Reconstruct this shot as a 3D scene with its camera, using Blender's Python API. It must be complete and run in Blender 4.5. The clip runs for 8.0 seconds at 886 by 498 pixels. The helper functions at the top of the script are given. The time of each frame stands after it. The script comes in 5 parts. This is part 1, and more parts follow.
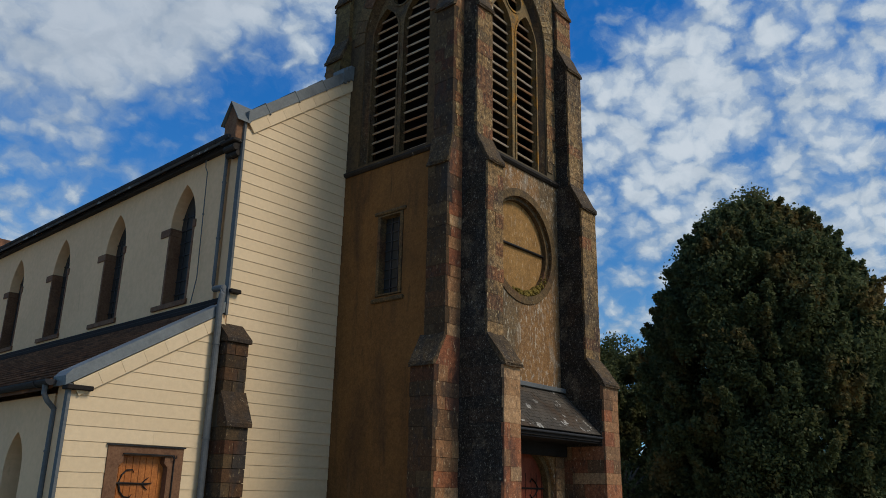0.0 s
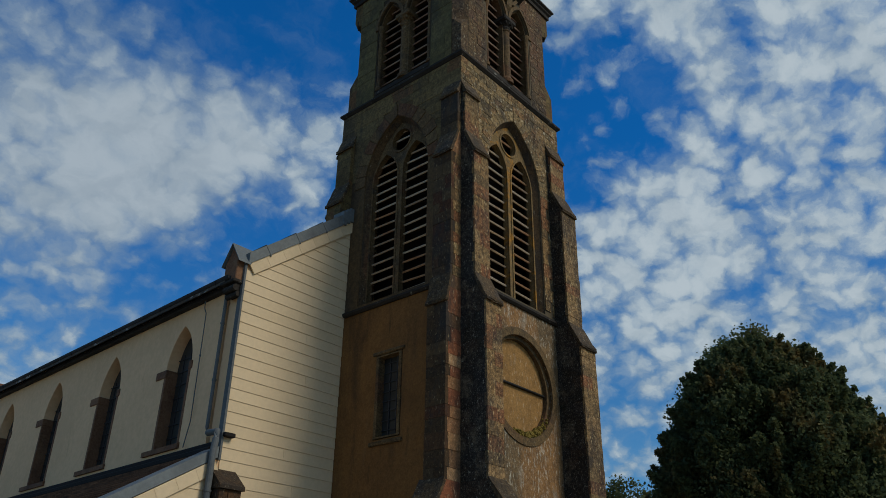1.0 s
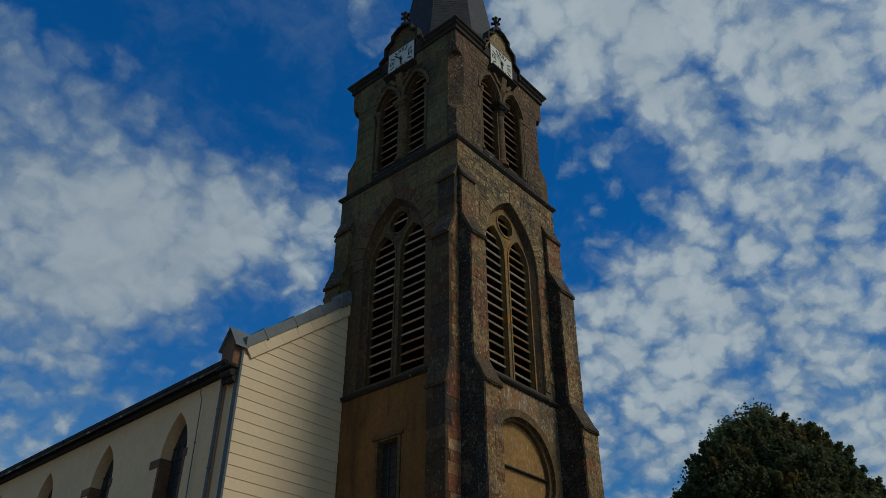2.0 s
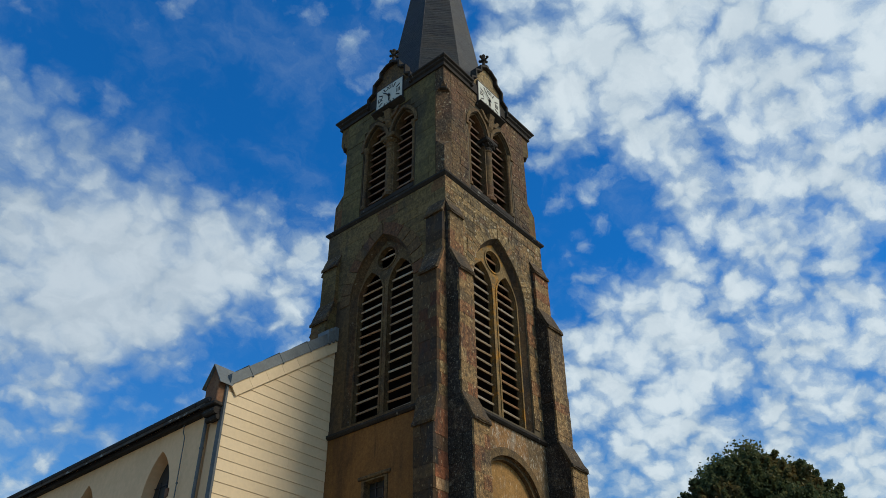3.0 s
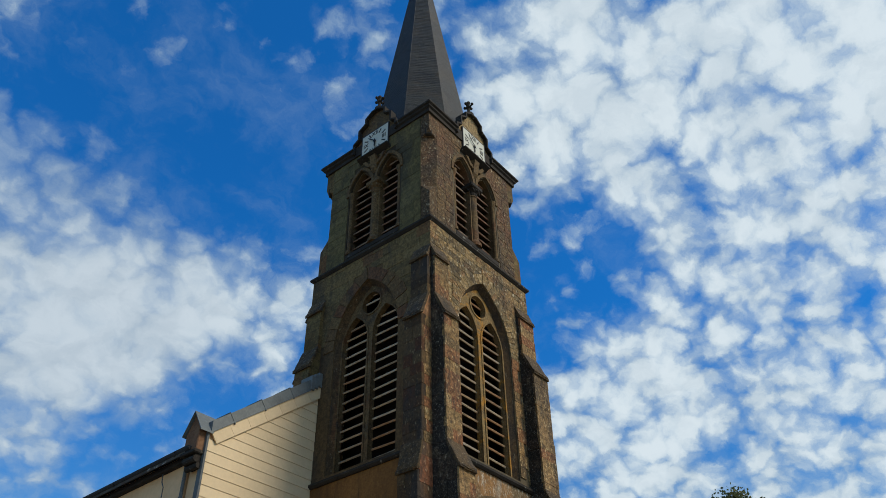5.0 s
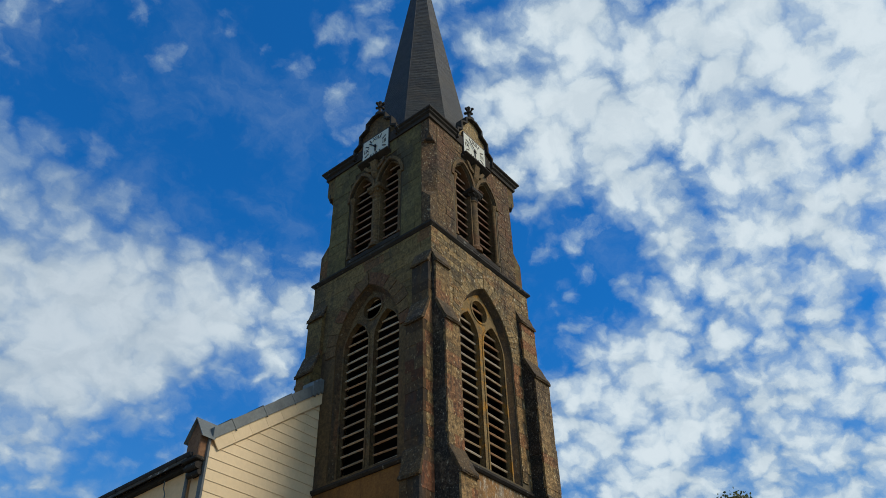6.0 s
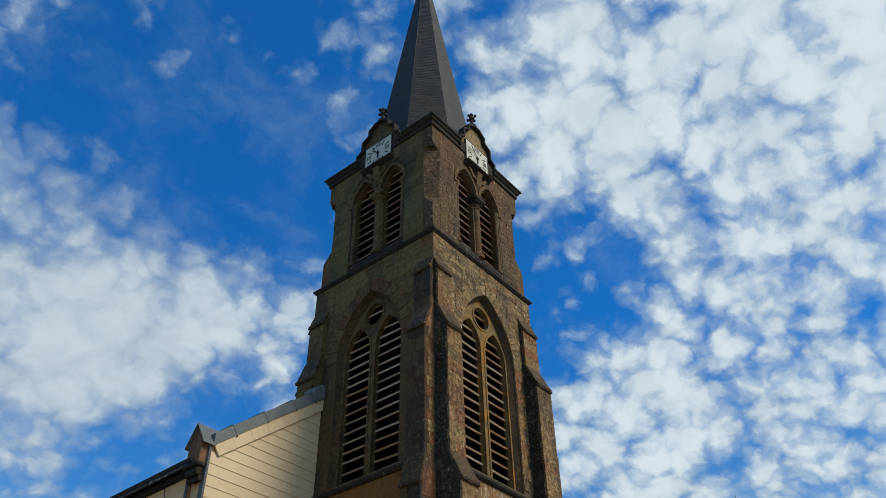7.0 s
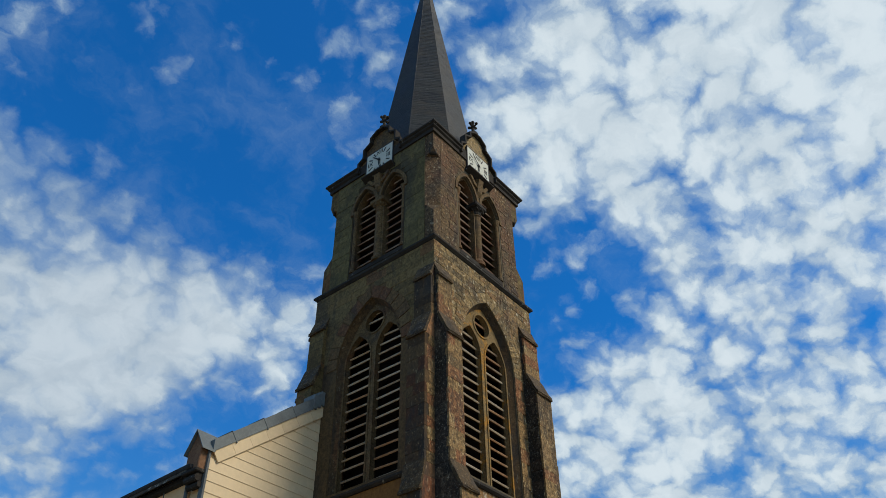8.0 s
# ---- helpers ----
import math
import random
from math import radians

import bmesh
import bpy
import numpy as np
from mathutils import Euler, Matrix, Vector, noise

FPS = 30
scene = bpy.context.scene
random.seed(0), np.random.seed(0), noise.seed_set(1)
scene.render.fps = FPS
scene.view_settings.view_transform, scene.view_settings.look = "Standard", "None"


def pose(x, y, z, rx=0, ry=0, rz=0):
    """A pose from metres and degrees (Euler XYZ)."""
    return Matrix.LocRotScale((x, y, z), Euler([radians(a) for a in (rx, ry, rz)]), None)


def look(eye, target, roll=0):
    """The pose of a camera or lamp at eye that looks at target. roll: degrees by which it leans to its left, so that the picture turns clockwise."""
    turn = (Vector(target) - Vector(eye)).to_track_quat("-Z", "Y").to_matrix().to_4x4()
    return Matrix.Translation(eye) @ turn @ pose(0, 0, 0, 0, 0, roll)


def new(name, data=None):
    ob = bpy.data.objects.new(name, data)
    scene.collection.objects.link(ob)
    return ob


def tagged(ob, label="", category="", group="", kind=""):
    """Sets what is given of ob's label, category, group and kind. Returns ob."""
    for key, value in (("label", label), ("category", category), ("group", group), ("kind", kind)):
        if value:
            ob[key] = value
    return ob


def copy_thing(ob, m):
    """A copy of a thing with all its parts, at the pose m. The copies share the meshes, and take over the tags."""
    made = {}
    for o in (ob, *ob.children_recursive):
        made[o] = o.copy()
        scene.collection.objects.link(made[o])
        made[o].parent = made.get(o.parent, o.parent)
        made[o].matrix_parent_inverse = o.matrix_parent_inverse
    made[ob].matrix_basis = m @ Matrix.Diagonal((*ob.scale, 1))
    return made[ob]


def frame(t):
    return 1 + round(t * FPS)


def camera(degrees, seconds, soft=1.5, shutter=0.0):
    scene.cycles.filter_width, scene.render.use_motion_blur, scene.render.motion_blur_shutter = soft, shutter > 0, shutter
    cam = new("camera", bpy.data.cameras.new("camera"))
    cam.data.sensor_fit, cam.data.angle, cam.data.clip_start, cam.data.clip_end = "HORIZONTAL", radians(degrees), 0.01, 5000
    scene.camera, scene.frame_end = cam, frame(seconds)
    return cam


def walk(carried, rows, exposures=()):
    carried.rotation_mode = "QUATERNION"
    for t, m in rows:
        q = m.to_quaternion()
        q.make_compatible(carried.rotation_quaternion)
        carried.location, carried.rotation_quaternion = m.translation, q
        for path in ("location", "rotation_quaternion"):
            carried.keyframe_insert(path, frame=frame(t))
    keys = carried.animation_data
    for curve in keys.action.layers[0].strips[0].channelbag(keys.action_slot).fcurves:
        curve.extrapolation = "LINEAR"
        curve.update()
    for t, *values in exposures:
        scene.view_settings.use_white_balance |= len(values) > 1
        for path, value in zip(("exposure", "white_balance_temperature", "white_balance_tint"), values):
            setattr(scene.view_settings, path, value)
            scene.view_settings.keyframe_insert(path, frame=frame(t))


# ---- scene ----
cam = camera(58.5, 8.0, soft=0.7)
EYE_A, EYE_B = (-15.578, -13.33, 1.6), (-15.505, -13.256, 1.678)
walk(cam, [
    (0.0, pose(*EYE_A, 107.15, -1.13, -49.3)),
    (0.5, pose(*EYE_A, 112.59, -0.98, -49.24)),
    (1.0, pose(*EYE_A, 117.2, -0.69, -49.23)),
    (1.5, pose(*EYE_A, 120.54, -0.47, -49.21)),
    (2.0, pose(*EYE_A, 123.08, -0.04, -49.02)),
    (3.5, pose(*EYE_B, 126.76, 0.52, -50.45)),
    (4.0, pose(*EYE_B, 128.07, 0.78, -50.81)),
    (5.5, pose(*EYE_B, 129.03, 1.05, -50.65)),
    (6.0, pose(*EYE_B, 129.27, 1.16, -50.5)),
    (6.5, pose(*EYE_B, 129.52, 1.05, -50.49)),
    (7.0, pose(*EYE_B, 129.75, 0.86, -50.55)),
    (7.5, pose(*EYE_B, 130.06, 0.76, -50.61)),
    (8.0, pose(*EYE_B, 130.27, 0.6, -50.7)),
], exposures=[(0.0, -0.44, 6380, 14), (0.5, -0.6, 6360, 12), (1.0, -0.77, 6280, 9), (2.2, -1.06, 6180, 8), (3.3, -0.02, 6480, 10), (4.2, -0.14, 6480, 10), (8.0, -0.18, 6500, 10)])

# ---- light: morning sun from the front, blue sky with broken cloud ----
SUN_AZ, SUN_EL = (0.29, -0.957), 42.0
sun = new("sun", bpy.data.lights.new("sun", "SUN"))
sun.data.energy, sun.data.angle, sun.data.color = 2.95, radians(20.0), (1.0, 0.88, 0.7)
sun.matrix_world = look((20 * SUN_AZ[0], 20 * SUN_AZ[1], 20 * math.tan(radians(SUN_EL))), (0, 0, 0))


class Nodes:
    """Short-hand for building a node tree."""

    def __init__(self, tree):
        self.tree = tree
        tree.nodes.clear()

    def add(self, kind, **given):
        node = self.tree.nodes.new(kind)
        for key, value in given.items():
            if key in node.inputs:
                sock = node.inputs[key]
                if hasattr(value, "is_output"):
                    self.tree.links.new(value, sock)
                else:
                    sock.default_value = value
            else:
                setattr(node, key, value)
        return node

    def link(self, a, b):
        self.tree.links.new(a, b)

    def math(self, op, a, b=0.0, clamp=False):
        node = self.tree.nodes.new("ShaderNodeMath")
        node.operation, node.use_clamp = op, clamp
        for sock, value in zip(node.inputs, (a, b)):
            if hasattr(value, "is_output"):
                self.tree.links.new(value, sock)
            else:
                sock.default_value = value
        return node.outputs[0]

    def vmath(self, op, a, b=(0, 0, 0)):
        node = self.tree.nodes.new("ShaderNodeVectorMath")
        node.operation = op
        for sock, value in zip(node.inputs, (a, b)):
            if hasattr(value, "is_output"):
                self.tree.links.new(value, sock)
            else:
                sock.default_value = value
        return node.outputs["Value"] if op in ("DOT_PRODUCT", "LENGTH") else node.outputs["Vector"]

    def noise(self, vec, scale, detail=4.0, rough=0.55, warp=0.0):
        node = self.tree.nodes.new("ShaderNodeTexNoise")
        self.tree.links.new(vec, node.inputs["Vector"])
        node.inputs["Scale"].default_value, node.inputs["Detail"].default_value = scale, detail
        node.inputs["Roughness"].default_value, node.inputs["Distortion"].default_value = rough, warp
        return node.outputs["Fac"]

    def step(self, value, lo, hi):
        node = self.tree.nodes.new("ShaderNodeMapRange")
        node.interpolation_type = "SMOOTHSTEP"
        self.tree.links.new(value, node.inputs["Value"])
        node.inputs["From Min"].default_value, node.inputs["From Max"].default_value = lo, hi
        return node.outputs["Result"]

    def mix(self, fac, a, b, how="MIX"):
        node = self.tree.nodes.new("ShaderNodeMix")
        node.data_type, node.blend_type = "RGBA", how
        for sock, value in ((node.inputs[0], fac), (node.inputs[6], a), (node.inputs[7], b)):
            if hasattr(value, "is_output"):
                self.tree.links.new(value, sock)
            elif isinstance(value, (int, float)):
                sock.default_value = value
            else:
                sock.default_value = (*value[:3], 1)
        return node.outputs[2]


def make_world():
    world = bpy.data.worlds.new("sky")
    world.use_nodes = True
    scene.world = world
    n = Nodes(world.node_tree)
    way = n.add("ShaderNodeTexCoord").outputs["Generated"]
    sky = n.add("ShaderNodeTexSky", sky_type="NISHITA", sun_disc=False)
    sky.sun_elevation, sky.sun_rotation = radians(SUN_EL), math.atan2(SUN_AZ[0], SUN_AZ[1])
    sky.air_density, sky.dust_density, sky.ozone_density = 1.0, 0.3, 2.5
    height = n.add("ShaderNodeSeparateXYZ", Vector=way).outputs["Z"]
    low = n.math("SUBTRACT", 1.0, n.step(height, 0.18, 0.58))
    blue = n.mix(1.0, sky.outputs[0], n.mix(low, (0.1, 0.95, 1.74), (0.48, 1.0, 1.32)), "MULTIPLY")
    # cloud layer: project the direction on a level sheet
    up = n.math("ADD", n.math("MAXIMUM", height, 0.0), 0.6)
    inv = n.add("ShaderNodeCombineXYZ", X=n.math("DIVIDE", 1.0, up), Y=n.math("DIVIDE", 1.0, up), Z=0.0)
    flat = n.vmath("MULTIPLY", way, inv.outputs[0])
    wander = n.vmath("SUBTRACT", n.add("ShaderNodeTexNoise", Vector=flat, Scale=18.0, Detail=6.0, Roughness=0.62).outputs["Color"], (0.5, 0.5, 0.5))
    drift = n.vmath("ADD", flat, n.vmath("MULTIPLY", wander, (0.053, 0.053, 0.0)))
    # puffs of two sizes, broken up by fine wisps
    puffs = n.add("ShaderNodeTexVoronoi", voronoi_dimensions="2D", feature="SMOOTH_F1", Vector=drift, Scale=24.0, Smoothness=0.3).outputs["Distance"]
    tufts = n.add("ShaderNodeTexVoronoi", voronoi_dimensions="2D", feature="SMOOTH_F1", Vector=drift, Scale=56.0, Smoothness=0.35).outputs["Distance"]
    wisps = n.noise(drift, 31.0, 9.0, 0.66)
    middle = n.noise(way, 7.0, 4.0, 0.5, 0.15)
    large = n.noise(flat, 3.1, 3.0, 0.5, 0.2)
    dens = n.math("ADD", n.math("MULTIPLY", middle, 0.3), n.math("MULTIPLY", large, 0.26))
    for (az, el, width, amount) in CLOUD_FIELDS:
        d = (math.sin(radians(az)) * math.cos(radians(el)), math.cos(radians(az)) * math.cos(radians(el)), math.sin(radians(el)))
        dot = n.vmath("DOT_PRODUCT", way, d)
        dens = n.math("ADD", dens, n.math("MULTIPLY", n.step(dot, math.cos(radians(width)), 1.0), amount))
    relief = n.math("ADD", n.math("MULTIPLY", n.math("SUBTRACT", 0.42, puffs), 0.42), n.math("MULTIPLY", n.math("SUBTRACT", 0.4, tufts), 0.2))
    relief = n.math("ADD", relief, n.math("MULTIPLY", n.math("SUBTRACT", wisps, 0.5), 0.5))
    # one broad smooth bank low in the north
    bank = n.step(n.vmath("DOT_PRODUCT", way, (0.26, 0.8, 0.545)), math.cos(radians(19)), 1.0)
    relief = n.math("MULTIPLY", relief, n.math("SUBTRACT", 1.0, n.math("MULTIPLY", bank, 0.42)))
    dens = n.math("ADD", n.math("ADD", dens, 0.285), relief)
    veil = n.step(n.noise(drift, 11.3, 8.0, 0.64, 0.2), 0.44, 0.78)
    cover = n.math("MAXIMUM", n.step(dens, 0.43, 0.9), n.math("MULTIPLY", veil, 0.2))
    thick = n.step(dens, 0.58, 1.0)
    cloud = n.mix(thick, (4.0, 5.4, 6.5), (7.2, 8.1, 8.5))
    folds = n.step(n.noise(drift, 18.3, 6.0, 0.6, 0.3), 0.4, 0.66)
    cloud = n.mix(n.math("MULTIPLY", folds, 0.36), cloud, n.mix(1.0, cloud, (0.6, 0.66, 0.72), "MULTIPLY"))
    cloud = n.mix(n.math("MULTIPLY", bank, 0.8), cloud, n.mix(1.0, cloud, (0.76, 0.78, 0.82), "MULTIPLY"))
    col = n.mix(n.math("MULTIPLY", cover, 0.95), blue, cloud)
    bg = n.add("ShaderNodeBackground", Color=col, Strength=0.112)
    n.link(bg.outputs[0], n.add("ShaderNodeOutputWorld").inputs[0])


# broad fields of cloud and clear sky: compass bearing, height, half width, weight
# the first, out of view round the sun, is added to whiten fill light
CLOUD_FIELDS = [(163, 42, 70, 0.22), (24, 48, 17, -0.27), (37, 42, 8, -0.08), (48, 60, 12, -0.09), (18.6, 50.5, 5, 0.13), (40, 53, 5, 0.15), (39, 48, 3, 0.08), (11, 41, 5, 0.08), (10, 48.5, 4, 0.12),
                (24, 53, 5, 0.1), (20, 33, 14, 0.3), (26, 31, 8, 0.14), (35, 34.5, 7, 0.2), (33, 28.5, 4.5, -0.2), (27.5, 24.5, 4.5, -0.2), (20, 18, 9, 0.06),
                (61.5, 37, 6.5, -0.17), (61.5, 32.5, 4, -0.1), (67, 36, 4, -0.12), (76, 34, 30, 0.085), (64, 50, 9, 0.19), (82, 46, 18, 0.11), (94, 40, 16, 0.06), (77, 31, 12, 0.07), (65, 25, 9, 0.08), (72, 18, 18, 0.1)]
make_world()

# ---- materials ----


def material(name, dark, light, grain=6.0, rough=0.85, bump=0.4, stains=(), blocks=None, metal=0.0, palette=None, streak=None, grainy=0.3, gloss=0.3, rubble=None, pits=0.0):
    """A weathered surface. stains: (colour, scale, low, high, weight); blocks: (width, height, joint, joint colour, contrast);
    palette: colours picked per object; streak: stretches the noise upright."""
    m = bpy.data.materials.new(name)
    m.use_nodes = True
    n = Nodes(m.node_tree)
    pos = n.add("ShaderNodeNewGeometry").outputs["Position"]
    fine = n.noise(pos, grain * 6, 6.0, 0.65)
    broad = n.noise(pos, grain * 0.35, 5.0, 0.6)
    col = n.mix(n.step(n.math("ADD", n.math("MULTIPLY", fine, 0.5), n.math("MULTIPLY", broad, 0.5)), 0.36, 0.64), dark, light)
    height = n.math("ADD", n.math("MULTIPLY", fine, 0.5), n.math("MULTIPLY", n.noise(pos, grain * 1.7, 4.0), 0.8))
    if palette:
        ramp = n.add("ShaderNodeValToRGB")
        ramp.color_ramp.interpolation = "CONSTANT"
        while len(ramp.color_ramp.elements) < len(palette):
            ramp.color_ramp.elements.new(0.5)
        for i, c in enumerate(palette):
            ramp.color_ramp.elements[i].position, ramp.color_ramp.elements[i].color = i / len(palette), (*c, 1)
        n.link(n.add("ShaderNodeObjectInfo").outputs["Random"], ramp.inputs[0])
        col = n.mix(0.8, col, ramp.outputs[0])
        col = n.mix(n.step(fine, 0.3, 0.75), n.mix(1.0, col, (1 - grainy, 1 - grainy, 1 - grainy), "MULTIPLY"), n.mix(1.0, col, (1 + grainy * 0.7, 1 + grainy * 0.65, 1 + grainy * 0.6), "MULTIPLY"))
    if blocks:
        w, h, joint, jcol, contrast = blocks
        flip = n.add("ShaderNodeSeparateXYZ", Vector=pos)
        run = n.math("ADD", flip.outputs["X"], flip.outputs["Y"])
        vec = n.add("ShaderNodeCombineXYZ", X=n.math("ADD", run, n.math("MULTIPLY", n.noise(pos, 1.3), 0.12)),
                    Y=n.math("ADD", flip.outputs["Z"], n.math("MULTIPLY", n.noise(pos, 1.7), 0.06)), Z=0.0).outputs[0]
        brick = n.add("ShaderNodeTexBrick", Vector=vec, Scale=1.0)
        brick.inputs["Brick Width"].default_value, brick.inputs["Row Height"].default_value = w, h
        brick.inputs["Mortar Size"].default_value, brick.inputs["Mortar Smooth"].default_value = joint, 0.4
        brick.inputs["Color1"].default_value, brick.inputs["Color2"].default_value = (0, 0, 0, 1), (1, 1, 1, 1)
        brick.inputs["Mortar"].default_value = (0.5, 0.5, 0.5, 1)
        tone = n.add("ShaderNodeSeparateColor", Color=brick.outputs["Color"]).outputs[0]
        col = n.mix(n.math("MULTIPLY", tone, contrast), col, n.mix(1.0, col, (0.62, 0.52, 0.46), "MULTIPLY"))
        col = n.mix(n.math("MULTIPLY", brick.outputs["Fac"], 0.8), col, jcol)
        height = n.math("SUBTRACT", height, n.math("MULTIPLY", brick.outputs["Fac"], 0.8))
    if rubble:
        scale, flatten, joint, jcol, contrast = rubble
        vec = n.vmath("ADD", n.vmath("MULTIPLY", pos, (1.0, 1.0, flatten)), n.vmath("MULTIPLY", n.add("ShaderNodeTexNoise", Vector=pos, Scale=3.0).outputs["Color"], (0.12, 0.12, 0.12)))
        stones = n.add("ShaderNodeTexVoronoi", feature="F1", Vector=vec, Scale=scale, Randomness=0.85)
        edge = n.add("ShaderNodeTexVoronoi", feature="DISTANCE_TO_EDGE", Vector=vec, Scale=scale, Randomness=0.85)
        tone = n.add("ShaderNodeSeparateColor", Color=stones.outputs["Color"])
        col = n.mix(n.math("MULTIPLY", tone.outputs[0], contrast), col, n.mix(1.0, col, (0.42, 0.38, 0.36), "MULTIPLY"))
        col = n.mix(n.math("MULTIPLY", n.step(tone.outputs[1], 0.6, 0.9), contrast), col, n.mix(1.0, col, (1.5, 1.42, 1.3), "MULTIPLY"))
        seam = n.math("SUBTRACT", 1.0, n.step(edge.outputs["Distance"], joint * 0.3, joint))
        col = n.mix(n.math("MULTIPLY", seam, 0.75), col, jcol)
        height = n.math("SUBTRACT", height, n.math("MULTIPLY", seam, 0.9))
    for colour, scale, lo, hi, weight in stains:
        vec = pos
        if streak:
            vec = n.vmath("MULTIPLY", pos, (1.0, 1.0, streak))
        mask = n.step(n.noise(vec, scale, 6.0, 0.62, 0.3), lo, hi)
        col = n.mix(n.math("MULTIPLY", mask, weight), col, colour)
    if pits:
        rough_fine = n.noise(pos, grain * 3.3, 7.0, 0.72)
        low, high = 1 - pits, 1 + pits * 0.75
        col = n.mix(n.step(rough_fine, 0.38, 0.6), n.mix(1.0, col, (low, low, low), "MULTIPLY"), n.mix(1.0, col, (high, high, high), "MULTIPLY"))
        low, high = 1 - pits * 0.7, 1 + pits * 0.6
        col = n.mix(n.step(n.noise(pos, grain * 10.0, 5.0, 0.7), 0.4, 0.6), n.mix(1.0, col, (low, low, low), "MULTIPLY"), n.mix(1.0, col, (high, high, high), "MULTIPLY"))
    bsdf = n.add("ShaderNodeBsdfPrincipled", Metallic=metal)
    n.link(col, bsdf.inputs["Base Color"])
    n.link(n.add("ShaderNodeMapRange", Value=broad, **{"To Min": max(0.05, rough - 0.12), "To Max": min(1.0, rough + 0.1)}).outputs[0], bsdf.inputs["Roughness"])
    bsdf.inputs["Specular IOR Level"].default_value = gloss
    if bump:
        b = n.add("ShaderNodeBump", Height=height, Strength=bump, Distance=0.03)
        n.link(b.outputs[0], bsdf.inputs["Normal"])
    n.link(bsdf.outputs[0], n.add("ShaderNodeOutputMaterial").inputs[0])
    return m


LICHEN, BLACK = (0.42, 0.42, 0.36), (0.03, 0.027, 0.024)
M_OCHRE = material("ochre_render", (0.15, 0.068, 0.017), (0.215, 0.1, 0.027), 3.0, 0.92, 0.12,
                   [((0.05, 0.028, 0.013), 0.8, 0.52, 0.68, 0.6), ((0.07, 0.036, 0.015), 2.2, 0.52, 0.72, 0.5), ((0.03, 0.02, 0.011), 4.5, 0.6, 0.74, 0.4), ((0.21, 0.13, 0.06), 2.6, 0.6, 0.78, 0.35)], streak=0.18, pits=0.12)
M_GREYREND = material("weathered_render", (0.1, 0.068, 0.034), (0.18, 0.12, 0.057), 3.0, 0.92, 0.4,
                      [((0.25, 0.125, 0.042), 0.5, 0.44, 0.58, 0.75), (BLACK, 1.6, 0.56, 0.74, 0.5), ((0.34, 0.31, 0.24), 3.2, 0.56, 0.66, 0.4), ((0.5, 0.46, 0.36), 15.0, 0.57, 0.62, 0.5), ((0.46, 0.42, 0.32), 30.0, 0.58, 0.63, 0.45)], streak=0.35, pits=0.25)
M_RUBBLE = material("rubble_masonry", (0.15, 0.1, 0.038), (0.31, 0.213, 0.085), 2.4, 0.95, 1.0,
                    [(BLACK, 1.3, 0.54, 0.68, 0.6), ((0.25, 0.12, 0.045), 0.7, 0.56, 0.68, 0.5), ((0.46, 0.42, 0.31), 18.0, 0.6, 0.65, 0.6)],
                    rubble=(4.6, 1.7, 0.1, (0.26, 0.19, 0.1), 0.95), pits=0.62)
M_ASHLAR = material("ashlar_masonry", (0.103, 0.0752, 0.0279), (0.167, 0.119, 0.045), 2.0, 0.92, 0.3,
                    [((0.151, 0.0618, 0.0225), 1.1, 0.55, 0.64, 0.5), (BLACK, 1.2, 0.53, 0.7, 0.55), ((0.259, 0.216, 0.117), 10.0, 0.65, 0.7, 0.35)],
                    blocks=(0.55, 0.27, 0.01, (0.0486, 0.035, 0.0162), 0.75), pits=0.26)
M_DRESSED = material("dressed_sandstone", (0.078, 0.049, 0.02), (0.15, 0.096, 0.04), 3.0, 0.9, 0.4,
                     [((0.125, 0.05, 0.022), 0.9, 0.5, 0.64, 0.55), (BLACK, 1.6, 0.5, 0.68, 0.6), ((0.3, 0.26, 0.17), 14.0, 0.62, 0.67, 0.35)], pits=0.28)
M_BROWNSTONE = material("brown_window_stone", (0.11, 0.052, 0.026), (0.2, 0.105, 0.055), 3.0, 0.9, 0.3,
                        [(BLACK, 1.6, 0.55, 0.72, 0.5), ((0.24, 0.14, 0.07), 3.0, 0.55, 0.65, 0.4)])
# darker than M_STONE: carries the shade on the nave-side buttress's end face
M_QUOIN = material("dark_red_shaded_quoin", (0.0575, 0.0297, 0.012), (0.124, 0.0618, 0.0239), 3.6, 0.92, 0.7,
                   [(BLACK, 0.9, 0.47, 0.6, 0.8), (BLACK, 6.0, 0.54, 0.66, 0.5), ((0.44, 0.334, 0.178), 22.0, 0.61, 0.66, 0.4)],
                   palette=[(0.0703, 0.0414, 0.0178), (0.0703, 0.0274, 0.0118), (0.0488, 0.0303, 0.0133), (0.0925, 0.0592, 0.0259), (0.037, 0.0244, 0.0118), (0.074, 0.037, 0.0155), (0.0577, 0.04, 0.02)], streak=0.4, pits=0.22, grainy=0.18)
M_STONE = material("buttress_stone", (0.176, 0.0914, 0.0373), (0.368, 0.2, 0.0857), 3.6, 0.92, 0.7,
                   [(BLACK, 0.9, 0.5, 0.62, 0.72), (BLACK, 6.0, 0.54, 0.66, 0.5), ((0.674, 0.512, 0.307), 22.0, 0.6, 0.65, 0.42), ((0.545, 0.402, 0.22), 2.5, 0.64, 0.72, 0.35)],
                   palette=[(0.32, 0.18, 0.082), (0.28, 0.088, 0.038), (0.28, 0.14, 0.062), (0.41, 0.25, 0.125), (0.13, 0.07, 0.036), (0.3, 0.105, 0.046), (0.3, 0.15, 0.068), (0.22, 0.07, 0.034), (0.2, 0.11, 0.055)], streak=0.4, pits=0.22, grainy=0.18)
